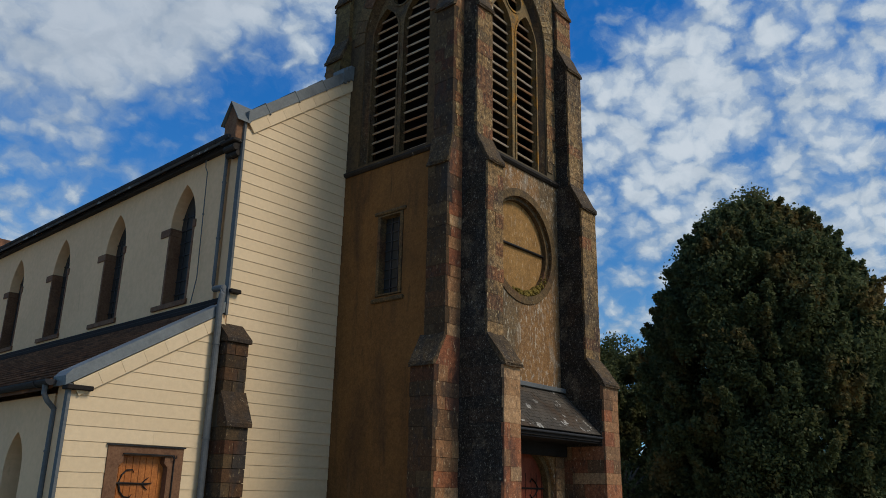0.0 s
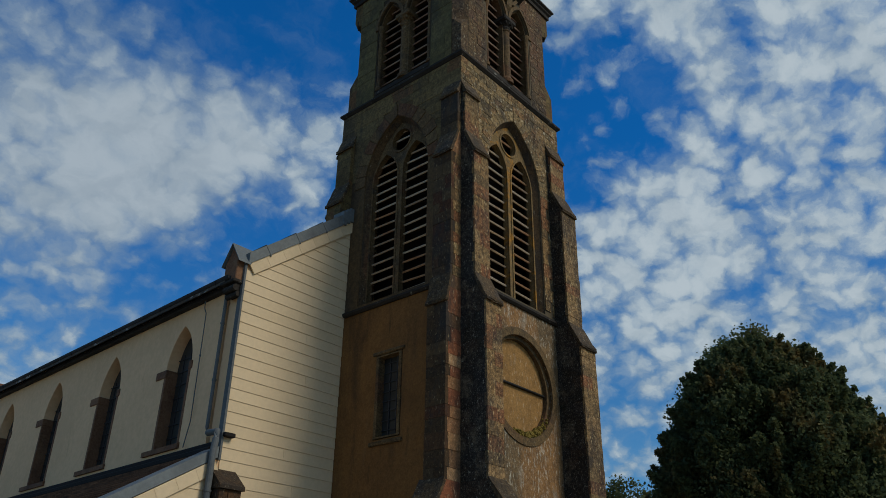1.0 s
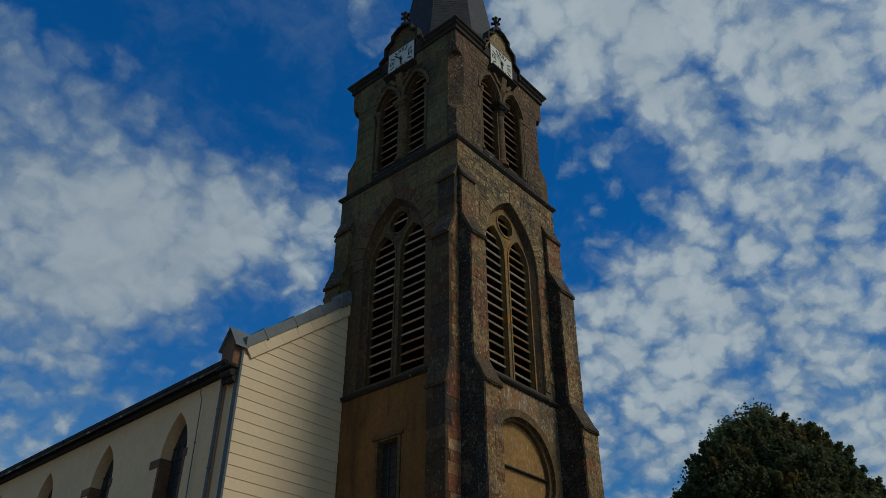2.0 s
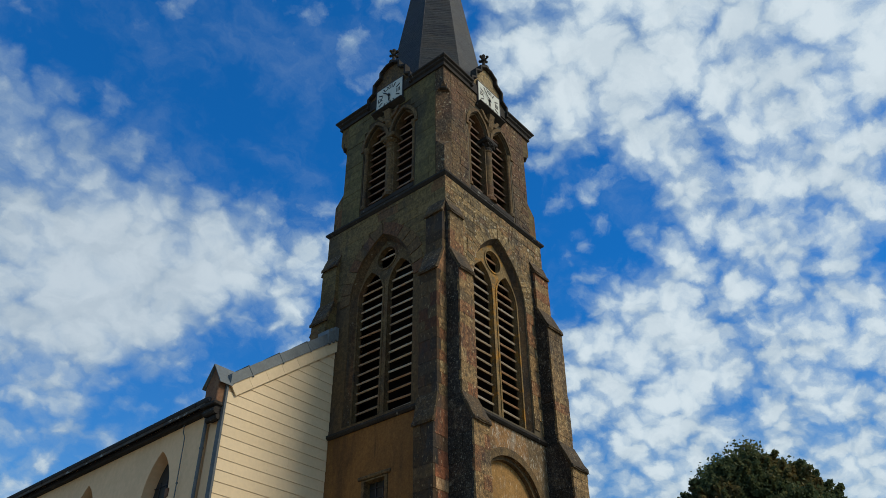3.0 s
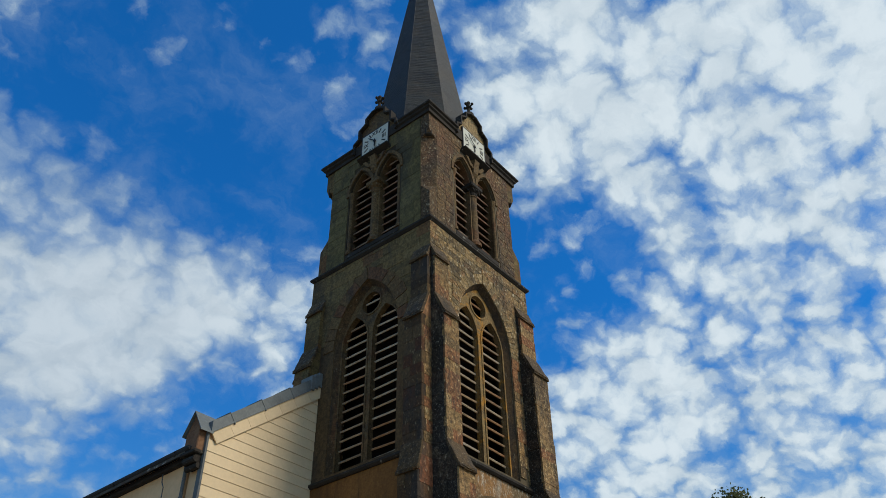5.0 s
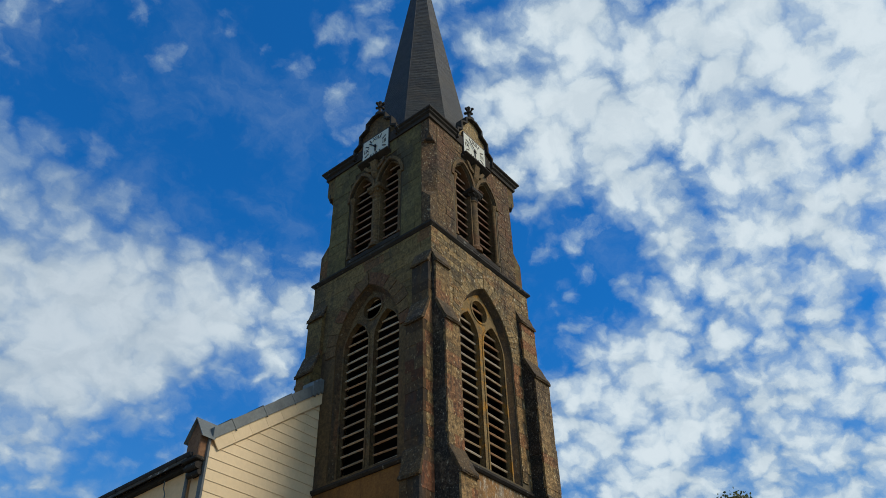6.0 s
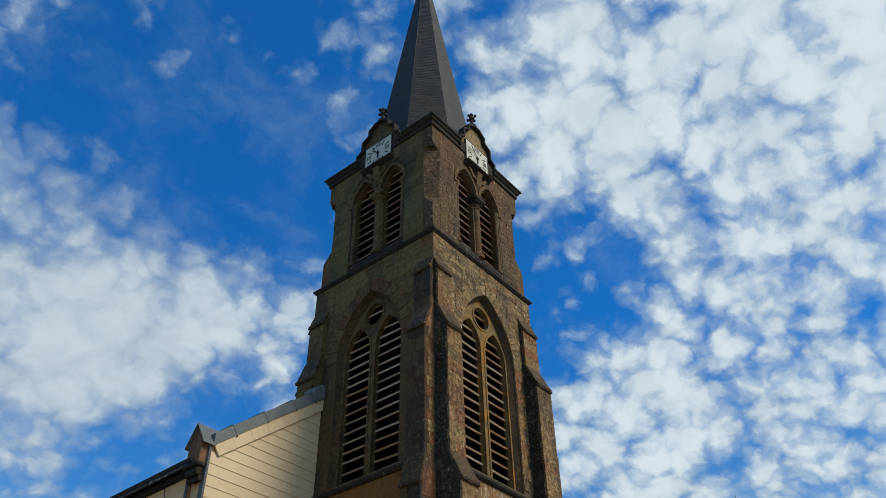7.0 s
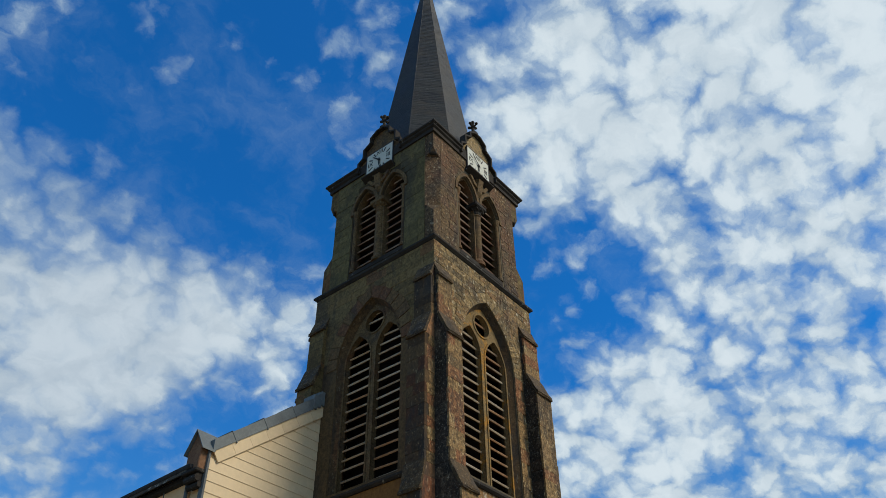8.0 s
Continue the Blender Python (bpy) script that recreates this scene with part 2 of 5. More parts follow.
M_STONEHIGH = material("lichened_buttress_stone", (0.107, 0.0669, 0.0267), (0.224, 0.14, 0.0549), 3.6, 0.92, 0.8,
                       [(BLACK, 1.0, 0.5, 0.64, 0.65), (BLACK, 6.0, 0.54, 0.64, 0.5), ((0.597, 0.465, 0.246), 21.0, 0.58, 0.64, 0.5), ((0.468, 0.363, 0.187), 4.0, 0.62, 0.7, 0.4)],
                       palette=[(0.224, 0.134, 0.0525), (0.202, 0.0791, 0.0323), (0.255, 0.158, 0.0687), (0.191, 0.0836, 0.0347), (0.138, 0.0886, 0.0388), (0.224, 0.14, 0.0565)], streak=0.4, pits=0.48, grainy=0.22)
# black crust on the front buttresses' flanks, darkened further by shade in the colour
M_CRUSTSHADE = material("crusted_shaded_stone", (0.014, 0.011, 0.007), (0.05, 0.037, 0.022), 4.0, 0.95, 0.9,
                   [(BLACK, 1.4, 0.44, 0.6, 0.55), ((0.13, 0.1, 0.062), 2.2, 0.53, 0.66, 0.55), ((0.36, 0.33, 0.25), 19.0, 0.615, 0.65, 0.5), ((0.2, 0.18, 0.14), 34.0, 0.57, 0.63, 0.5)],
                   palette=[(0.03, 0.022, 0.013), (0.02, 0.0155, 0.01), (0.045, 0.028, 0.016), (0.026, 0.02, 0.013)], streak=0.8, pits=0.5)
M_MORTAR = material("lime_mortar", (0.068, 0.054, 0.0326), (0.126, 0.0978, 0.057), 8.0, 0.95, 0.4)
M_JOINT = material("dark_mortar", (0.03, 0.022, 0.011), (0.06, 0.044, 0.021), 8.0, 0.95, 0.4)
M_REVEAL = material("shaded_reveal_stone", (0.05, 0.03, 0.0125), (0.105, 0.063, 0.027), 3.0, 0.92, 0.4,
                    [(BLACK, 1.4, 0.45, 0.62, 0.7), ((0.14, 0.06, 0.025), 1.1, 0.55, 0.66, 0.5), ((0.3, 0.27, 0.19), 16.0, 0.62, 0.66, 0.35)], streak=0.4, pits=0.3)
M_RUBBLEPIECE = material("rubble_stone", (0.13, 0.088, 0.036), (0.26, 0.18, 0.078), 3.0, 0.95, 0.9,
                         [(BLACK, 1.2, 0.5, 0.66, 0.6), ((0.26, 0.125, 0.045), 0.7, 0.56, 0.68, 0.45), ((0.5, 0.45, 0.33), 15.0, 0.585, 0.625, 0.6)],
                         palette=[(0.22, 0.15, 0.065), (0.16, 0.105, 0.045), (0.25, 0.165, 0.07), (0.12, 0.085, 0.042), (0.2, 0.11, 0.045), (0.28, 0.2, 0.095), (0.15, 0.11, 0.055)], streak=0.6, pits=0.5, grainy=0.3)
M_REDRUBBLE = material("red_brown_rubble_stone", (0.07, 0.043, 0.019), (0.14, 0.09, 0.04), 3.0, 0.95, 0.9,
                       [(BLACK, 1.1, 0.48, 0.66, 0.65), ((0.13, 0.06, 0.032), 0.6, 0.5, 0.64, 0.5), ((0.42, 0.37, 0.25), 15.0, 0.595, 0.635, 0.5)],
                       palette=[(0.11, 0.067, 0.032), (0.13, 0.082, 0.037), (0.095, 0.06, 0.029), (0.14, 0.092, 0.044), (0.11, 0.06, 0.03)], streak=0.6, pits=0.5, grainy=0.3)
M_ASHLARPIECE = material("ashlar_block", (0.115, 0.08, 0.03), (0.18, 0.124, 0.047), 2.4, 0.92, 0.35,
                         [(BLACK, 0.8, 0.5, 0.68, 0.6), (BLACK, 3.0, 0.56, 0.72, 0.45), ((0.26, 0.215, 0.12), 10.0, 0.64, 0.69, 0.35)],
                         palette=[(0.155, 0.105, 0.04), (0.135, 0.096, 0.038), (0.17, 0.115, 0.043), (0.11, 0.076, 0.031), (0.15, 0.075, 0.03), (0.145, 0.105, 0.042), (0.18, 0.126, 0.052)], streak=0.35, pits=0.26, grainy=0.2)
M_BROWNWALL = material("smooth_brown_stone", (0.085, 0.052, 0.021), (0.125, 0.077, 0.031), 2.4, 0.92, 0.3,
                       [(BLACK, 0.9, 0.5, 0.68, 0.55), (BLACK, 3.0, 0.56, 0.72, 0.4), ((0.14, 0.065, 0.028), 1.2, 0.54, 0.66, 0.4)], streak=0.3, pits=0.22)
M_OLIVEBLOCK = material("algae_green_block", (0.088, 0.072, 0.027), (0.145, 0.117, 0.044), 2.4, 0.92, 0.35,
                        [(BLACK, 0.8, 0.48, 0.66, 0.6), (BLACK, 3.0, 0.56, 0.72, 0.45), ((0.22, 0.2, 0.12), 10.0, 0.64, 0.69, 0.3)],
                        palette=[(0.12, 0.096, 0.036), (0.108, 0.088, 0.033), (0.13, 0.1, 0.038), (0.094, 0.075, 0.029), (0.135, 0.11, 0.044)], streak=0.35, pits=0.22, grainy=0.18)
M_VOUSSOIR = material("red_brown_arch_stone", (0.1, 0.055, 0.022), (0.17, 0.095, 0.038), 3.0, 0.92, 0.4,
                      [(BLACK, 1.2, 0.5, 0.68, 0.55), ((0.28, 0.22, 0.13), 13.0, 0.62, 0.67, 0.35)],
                      palette=[(0.125, 0.077, 0.031), (0.12, 0.056, 0.025), (0.14, 0.093, 0.038), (0.1, 0.062, 0.027), (0.115, 0.052, 0.023)], streak=0.4, pits=0.28, grainy=0.2)
M_WEATHERING = material("weathering_slab", (0.044, 0.028, 0.0126), (0.11, 0.07, 0.0315), 4.0, 0.92, 0.6,
                        [(BLACK, 2.5, 0.48, 0.62, 0.6), ((0.4, 0.33, 0.22), 17.0, 0.59, 0.64, 0.42), ((0.03, 0.022, 0.012), 1.1, 0.5, 0.62, 0.5)], pits=0.35)
M_DARKCAP = material("dark_cap_stone", (0.03, 0.02, 0.011), (0.075, 0.045, 0.022), 4.0, 0.92, 0.6,
                     [(BLACK, 1.5, 0.45, 0.62, 0.6), ((0.4, 0.36, 0.26), 19.0, 0.62, 0.66, 0.4)], pits=0.3)
M_STRING = material("dark_string_stone", (0.0142, 0.0114, 0.00882), (0.0378, 0.0308, 0.0235), 5.0, 0.92, 0.4, [(LICHEN, 7.0, 0.62, 0.72, 0.4)])
M_TRACERY = material("tracery_stone", (0.11, 0.073, 0.031), (0.23, 0.152, 0.06), 6.0, 0.9, 0.4,
                     [((0.4, 0.18, 0.016), 2.0, 0.52, 0.62, 0.7), (BLACK, 2.5, 0.55, 0.7, 0.6), ((0.3, 0.27, 0.17), 14.0, 0.6, 0.66, 0.4)], pits=0.3)
# slat bodies dark, edges pale: shade beneath and light in front, in the colour
M_LOUVRE = material("weathered_shaded_board", (0.05, 0.034, 0.02), (0.12, 0.085, 0.052), 6.0, 0.85, 0.3,
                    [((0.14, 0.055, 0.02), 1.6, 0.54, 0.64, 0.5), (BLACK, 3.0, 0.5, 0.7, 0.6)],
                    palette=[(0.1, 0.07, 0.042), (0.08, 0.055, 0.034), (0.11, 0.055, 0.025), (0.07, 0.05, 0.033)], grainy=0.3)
M_NOSING = material("lit_board_edge", (0.26, 0.19, 0.12), (0.5, 0.4, 0.29), 6.0, 0.85, 0.3,
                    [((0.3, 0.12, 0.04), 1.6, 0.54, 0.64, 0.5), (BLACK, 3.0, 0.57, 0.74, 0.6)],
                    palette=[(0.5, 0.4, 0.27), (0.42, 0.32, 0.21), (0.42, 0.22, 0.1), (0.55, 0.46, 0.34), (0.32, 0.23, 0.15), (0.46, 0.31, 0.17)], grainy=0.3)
M_NOSINGHIGH = material("lit_reddish_board_edge", (0.17, 0.11, 0.08), (0.36, 0.27, 0.2), 6.0, 0.85, 0.3,
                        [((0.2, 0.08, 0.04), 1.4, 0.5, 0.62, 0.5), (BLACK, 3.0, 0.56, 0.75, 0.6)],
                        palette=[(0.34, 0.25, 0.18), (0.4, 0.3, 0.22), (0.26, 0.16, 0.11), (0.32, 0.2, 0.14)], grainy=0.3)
# dark boards elsewhere; near black for the shade in the bell chamber
M_DARKBOARD = material("dark_board_and_shade", (0.009, 0.007, 0.006), (0.022, 0.017, 0.014), 6.0, 0.9, 0.3)
M_SIDING = material("cream_board", (0.65, 0.508, 0.312), (0.69, 0.543, 0.337), 1.5, 0.62, 0.02,
                    [((0.59, 0.45, 0.26), 0.7, 0.5, 0.8, 0.3), ((0.5, 0.4, 0.26), 3.5, 0.63, 0.75, 0.25)],
                    palette=[(0.66, 0.512, 0.312), (0.675, 0.525, 0.324), (0.65, 0.508, 0.312), (0.683, 0.534, 0.33), (0.64, 0.495, 0.3)], streak=0.4, grainy=0.05)
M_PLASTER = material("cream_plaster", (0.66, 0.43, 0.235), (0.77, 0.505, 0.28), 1.2, 0.9, 0.12,
                     [((0.507, 0.29, 0.138), 0.8, 0.55, 0.8, 0.5), ((0.37, 0.223, 0.12), 2.5, 0.64, 0.74, 0.35)], streak=0.3)
M_ZINC = material("grey_zinc", (0.12, 0.137, 0.14), (0.17, 0.192, 0.195), 2.0, 0.62, 0.06, [((0.09, 0.1, 0.105), 1.5, 0.5, 0.7, 0.5)], metal=0.1)
M_PIPE = material("grey_pipe", (0.09, 0.099, 0.1), (0.135, 0.144, 0.144), 3.0, 0.7, 0.05, gloss=0.1)
M_GUTTER = material("dark_gutter", (0.02, 0.021, 0.023), (0.04, 0.04, 0.042), 3.0, 0.7, 0.05, gloss=0.1)
M_TILE = material("dark_roof_tile", (0.081, 0.0414, 0.024), (0.189, 0.0978, 0.055), 5.0, 0.95, 0.3, [((0.27, 0.132, 0.07), 2.0, 0.52, 0.66, 0.6), (BLACK, 1.2, 0.52, 0.66, 0.5)], gloss=0.05)
M_SLATE = material("spire_slate", (0.025, 0.0262, 0.0235), (0.055, 0.056, 0.046), 3.0, 0.5, 0.3,
                   [((0.07, 0.053, 0.03), 0.8, 0.5, 0.7, 0.45), ((0.105, 0.11, 0.1), 5.0, 0.62, 0.7, 0.4)], blocks=(0.2, 0.118, 0.013, (0.009, 0.0095, 0.0092), 1.0), gloss=0.24, pits=0.2)
M_PORCHSLATE = material("porch_slate", (0.046, 0.041, 0.034), (0.105, 0.09, 0.07), 6.0, 0.7, 0.3, [((0.09, 0.056, 0.033), 0.8, 0.45, 0.62, 0.6), ((0.4, 0.38, 0.33), 2.6, 0.6, 0.63, 0.8), (BLACK, 1.8, 0.5, 0.66, 0.5)], gloss=0.06)
M_DOOR = material("varnished_oak", (0.3, 0.095, 0.019), (0.5, 0.18, 0.04), 4.0, 0.45, 0.15, [((0.12, 0.04, 0.012), 2.5, 0.55, 0.75, 0.5)], streak=0.08)
M_REDDOOR = material("red_brown_door", (0.16, 0.03, 0.014), (0.27, 0.065, 0.03), 4.0, 0.5, 0.15, streak=0.1, stains=[((0.08, 0.02, 0.01), 2.5, 0.5, 0.75, 0.5)])
M_IRON = material("black_iron", (0.012, 0.012, 0.013), (0.03, 0.028, 0.026), 8.0, 0.55, 0.1, metal=0.5)
M_WHITE = material("white_enamel", (0.46, 0.47, 0.39), (0.55, 0.55, 0.46), 3.0, 0.5, 0.0)
M_LEAD = material("leaded_bar", (0.03, 0.03, 0.032), (0.06, 0.06, 0.062), 8.0, 0.6, 0.1, metal=0.3)
M_BARK = material("bark", (0.05, 0.04, 0.03), (0.12, 0.095, 0.07), 6.0, 0.95, 0.8)
M_GROUND = material("pale_bounce_gravel_and_grass", (0.28, 0.23, 0.16), (0.4, 0.335, 0.245), 2.0, 0.95, 0.3, [((0.09, 0.1, 0.045), 0.09, 0.52, 0.58, 0.9)])
M_DISC = material("ochre_plaster_disc", (0.223, 0.118, 0.0337), (0.331, 0.185, 0.0584), 3.0, 0.9, 0.12, [((0.166, 0.0888, 0.0307), 1.2, 0.52, 0.74, 0.5), ((0.46, 0.37, 0.24), 17.0, 0.58, 0.63, 0.5), ((0.44, 0.35, 0.22), 4.0, 0.62, 0.72, 0.3)], streak=0.35, pits=0.15)


def glass():
    m = bpy.data.materials.new("old_window_glass")
    m.use_nodes = True
    n = Nodes(m.node_tree)
    pos = n.add("ShaderNodeNewGeometry").outputs["Position"]
    bsdf = n.add("ShaderNodeBsdfPrincipled", Roughness=0.35, **{"Specular IOR Level": 0.14})
    n.link(n.mix(n.noise(pos, 3.0), (0.02, 0.02, 0.018), (0.05, 0.048, 0.042)), bsdf.inputs["Base Color"])
    b = n.add("ShaderNodeBump", Height=n.noise(pos, 5.0, 2.0), Strength=0.15, Distance=0.02)
    n.link(b.outputs[0], bsdf.inputs["Normal"])
    n.link(bsdf.outputs[0], n.add("ShaderNodeOutputMaterial").inputs[0])
    return m


def leaf_material(name, a, b, c):
    m = bpy.data.materials.new(name)
    m.use_nodes = True
    n = Nodes(m.node_tree)
    geo = n.add("ShaderNodeNewGeometry")
    col = n.mix(geo.outputs["Random Per Island"], a, b)
    col = n.mix(n.math("MULTIPLY", n.step(n.noise(geo.outputs["Position"], 0.45, 4.0), 0.5, 0.66), 0.8), col, c)
    bsdf = n.add("ShaderNodeBsdfPrincipled", Roughness=0.75, **{"Specular IOR Level": 0.15})
    n.link(col, bsdf.inputs["Base Color"])
    tr = n.add("ShaderNodeBsdfTranslucent")
    n.link(col, tr.inputs["Color"])
    mixer = n.add("ShaderNodeMixShader", Fac=0.42)
    n.link(bsdf.outputs[0], mixer.inputs[1])
    n.link(tr.outputs[0], mixer.inputs[2])
    n.link(mixer.outputs[0], n.add("ShaderNodeOutputMaterial").inputs[0])
    return m


M_GLASS = glass()
M_LEAF = leaf_material("maple_leaf", (0.068, 0.092, 0.041), (0.124, 0.145, 0.057), (0.23, 0.157, 0.055))
M_LEAF2 = leaf_material("ash_leaf", (0.08, 0.1, 0.04), (0.14, 0.16, 0.065), (0.17, 0.135, 0.05))

# ---- mesh helpers ----


def part(name, bm, material_, parent=None, label="", smooth=False):
    """Link a bmesh as one mesh object, under a thing or a part."""
    bmesh.ops.recalc_face_normals(bm, faces=bm.faces)
    me = bpy.data.meshes.new(name)
    bm.to_mesh(me)
    bm.free()
    if smooth:
        for p in me.polygons:
            p.use_smooth = True
    me.materials.append(material_)
    ob = new(name, me)
    if parent:
        ob.parent = parent
    if label:
        ob["label"] = label
    return ob


def thing(name, label, category, group="", at=(0, 0, 0)):
    ob = new(name)
    ob.location = at
    return tagged(ob, label, category, group)


def brush(*solids):
    bm = bmesh.new()
    for s in solids:
        s(bm)
    return bm


def moved(bm, m):
    bmesh.ops.transform(bm, matrix=m, verts=bm.verts)
    return bm


def box(bm, x0, x1, y0, y1, z0, z1, bevel=0.0, m=None):
    vs = bmesh.ops.create_cube(bm, size=1.0)["verts"]
    bmesh.ops.transform(bm, matrix=Matrix.LocRotScale(((x0 + x1) / 2, (y0 + y1) / 2, (z0 + z1) / 2), None, (x1 - x0, y1 - y0, z1 - z0)), verts=vs)
    if bevel:
        es = list({e for v in vs for e in v.link_edges})
        r = bmesh.ops.bevel(bm, geom=es, offset=bevel, segments=1, affect="EDGES", profile=0.5)
        vs = list({v for f in r["faces"] for v in f.verts} | {v for v in vs if v.is_valid})
    if m:
        bmesh.ops.transform(bm, matrix=m, verts=vs)
    return vs


def prism(bm, outline, to3d, lo, hi):
    """A solid from a 2D outline; to3d(u, v, w) places its points, w runs from lo to hi."""
    rings = [[bm.verts.new(to3d(u, v, w)) for u, v in outline] for w in (lo, hi)]
    bm.faces.new(rings[0][::-1])
    bm.faces.new(rings[1])
    k = len(outline)
    for i in range(k):
        bm.faces.new((rings[0][i], rings[0][(i + 1) % k], rings[1][(i + 1) % k], rings[1][i]))


def plate(outer, holes, thick, w0=0.0):
    """A wall slab in (u, depth, v): the outer outline with holes cut through it."""
    bm = bmesh.new()
    loops = []
    for loop in (outer, *holes):
        vs = [bm.verts.new((u, w0, v)) for u, v in loop]
        loops.append(vs)
        for i in range(len(vs)):
            bm.edges.new((vs[i], vs[(i + 1) % len(vs)]))
    bmesh.ops.triangle_fill(bm, use_beauty=True, use_dissolve=False, edges=bm.edges[:])
    faces = bm.faces[:]
    back = {v: bm.verts.new((v.co.x, w0 + thick, v.co.z)) for v in bm.verts[:]}
    for f in faces:
        bm.faces.new([back[v] for v in reversed(f.verts)])
    for vs in loops:
        for i in range(len(vs)):
            a, b = vs[i], vs[(i + 1) % len(vs)]
            bm.faces.new((a, b, back[b], back[a]))
    return bm


def arch(cx, half, z0, spring, steps=10, rise=None):
    """A pointed arch outline, from the lower left round to the lower right. rise: height of the point over the spring."""
    rise = rise or half * 1.732
    r = (half * half + rise * rise) / (2 * half)
    pts = [(cx - half, z0)]
    top = math.asin(min(1.0, rise / r))
    for i in range(steps + 1):
        a = top * i / steps
        pts.append((cx - half + r - r * math.cos(a), spring + r * math.sin(a)))
    for i in range(steps - 1, -1, -1):
        a = top * i / steps
        pts.append((cx + half - r + r * math.cos(a), spring + r * math.sin(a)))
    pts.append((cx + half, z0))
    return pts


def circle(cx, cz, r, k=40):
    return [(cx + r * math.cos(2 * math.pi * i / k), cz + r * math.sin(2 * math.pi * i / k)) for i in range(k)]


def ribbon(bm, path, inner, outer, w0, w1, closed=False):
    """A square moulding along a path in the wall's plane: from inner to outer across it, from depth w0 to w1."""
    k = len(path)
    rows = []
    for i, (u, v) in enumerate(path):
        a = path[(i - 1) % k] if closed or i else path[i]
        b = path[(i + 1) % k] if closed or i < k - 1 else path[i]
        du, dv = b[0] - a[0], b[1] - a[1]
        ln = math.hypot(du, dv) or 1.0
        nu, nv = -dv / ln, du / ln
        rows.append([bm.verts.new((u + nu * o, w, v + nv * o)) for o, w in ((inner, w0), (outer, w0), (outer, w1), (inner, w1))])
    last = k if closed else k - 1
    for i in range(last):
        p, q = rows[i], rows[(i + 1) % k]
        for j in range(4):
            bm.faces.new((p[j], p[(j + 1) % 4], q[(j + 1) % 4], q[j]))
    if not closed:
        bm.faces.new(rows[0])
        bm.faces.new(rows[-1][::-1])


def tube(bm, pts, r, k=10):
    """A round pipe along points."""
    rings = []
    for i, p in enumerate(pts):
        p = Vector(p)
        d = (Vector(pts[min(i + 1, len(pts) - 1)]) - Vector(pts[max(i - 1, 0)])).normalized()
        side = d.cross(Vector((0.31, 0.22, 0.93)) if abs(d.z) < 0.9 else Vector((1, 0.2, 0))).normalized()
        up = side.cross(d)
        rr = r[i] if isinstance(r, (list, tuple)) else r
        rings.append([bm.verts.new(p + rr * (side * math.cos(2 * math.pi * j / k) + up * math.sin(2 * math.pi * j / k))) for j in range(k)])
    for a, b in zip(rings, rings[1:]):
        for j in range(k):
            bm.faces.new((a[j], a[(j + 1) % k], b[(j + 1) % k], b[j]))
    bm.faces.new(rings[0][::-1])
    bm.faces.new(rings[-1])


def lathe(bm, profile, k=16, at=(0, 0, 0)):
    """A turned solid from (radius, height) pairs."""
    rings = [[bm.verts.new((at[0] + r * math.cos(2 * math.pi * j / k), at[1] + r * math.sin(2 * math.pi * j / k), at[2] + z)) for j in range(k)] for r, z in profile]
    for a, b in zip(rings, rings[1:]):
        for j in range(k):
            bm.faces.new((a[j], a[(j + 1) % k], b[(j + 1) % k], b[j]))
    bm.faces.new(rings[0][::-1])
    bm.faces.new(rings[-1])


def piece_mesh(name, material_, seed, ragged=0.04, chamfer=0.05):
    """A unit block with worn corners, shared by many pieces."""
    rnd = random.Random(seed)
    bm = bmesh.new()
    box(bm, -0.5, 0.5, -0.5, 0.5, -0.5, 0.5, chamfer)
    for v in bm.verts:
        v.co += Vector([rnd.uniform(-ragged, ragged) for _ in range(3)])
    bmesh.ops.recalc_face_normals(bm, faces=bm.faces)
    me = bpy.data.meshes.new(name)
    bm.to_mesh(me)
    bm.free()
    me.materials.append(material_)
    return me


def piece(name, me, parent, m, x0, x1, y0, y1, z0, z1):
    ob = new(name, me)
    ob.parent = parent
    ob.matrix_basis = m @ Matrix.LocRotScale(((x0 + x1) / 2, (y0 + y1) / 2, (z0 + z1) / 2), None, (x1 - x0, y1 - y0, z1 - z0))
    return ob


# ---- ground ----
# out of view; kept pale to bounce warm light up the walls
bm = bmesh.new()
bmesh.ops.create_grid(bm, x_segments=24, y_segments=24, size=900)
tagged(part("ground", bm, M_GROUND), "unseen level ground of gravel and grass round the church, pale to bounce light", "ground", kind="structure")

# ---- the tower ----
A = 2.375                      # half width of the tower's shaft
STRING1, STRING2, TOP = 9.7, 16.55, 21.3
tower = thing("bell_tower", "square stone bell tower with ochre render and a slate spire", "tower")


def face(k):
    """The turn that brings the front face to the k-th side: front, nave's side, back, far side."""
    return pose(0, 0, 0, 0, 0, -90 * k)


def on_face(k, w=0.0):
    return face(k) @ Matrix.Translation((0, -A + w, 0))


def tower_part(name, bm, mat, k, label="", parent=None, w=0.0):
    return part(name, moved(bm, on_face(k, w)), mat, parent or tower, label)


LANCET = arch(0, 1.22, 9.86, 13.6, rise=1.96)


def splay(bm, outer, inner, w0, w1):
    """A slanting reveal between two outlines of one opening, as a solid ring open at the foot."""
    rows = [[bm.verts.new(p) for p in ((a[0], w0, a[1]), (b[0], w1, b[1]), (b[0], w1 + 0.12, b[1]), (a[0], w1 + 0.12, a[1]))] for a, b in zip(outer, inner)]
    for p, q in zip(rows, rows[1:]):
        for j in range(4):
            bm.faces.new((p[j], p[(j + 1) % 4], q[(j + 1) % 4], q[j]))
    bm.faces.new(rows[0])
    bm.faces.new(rows[-1][::-1])


DISC_Z, DISC_R = 7.58, 1.29
slat_rnd = random.Random(2)
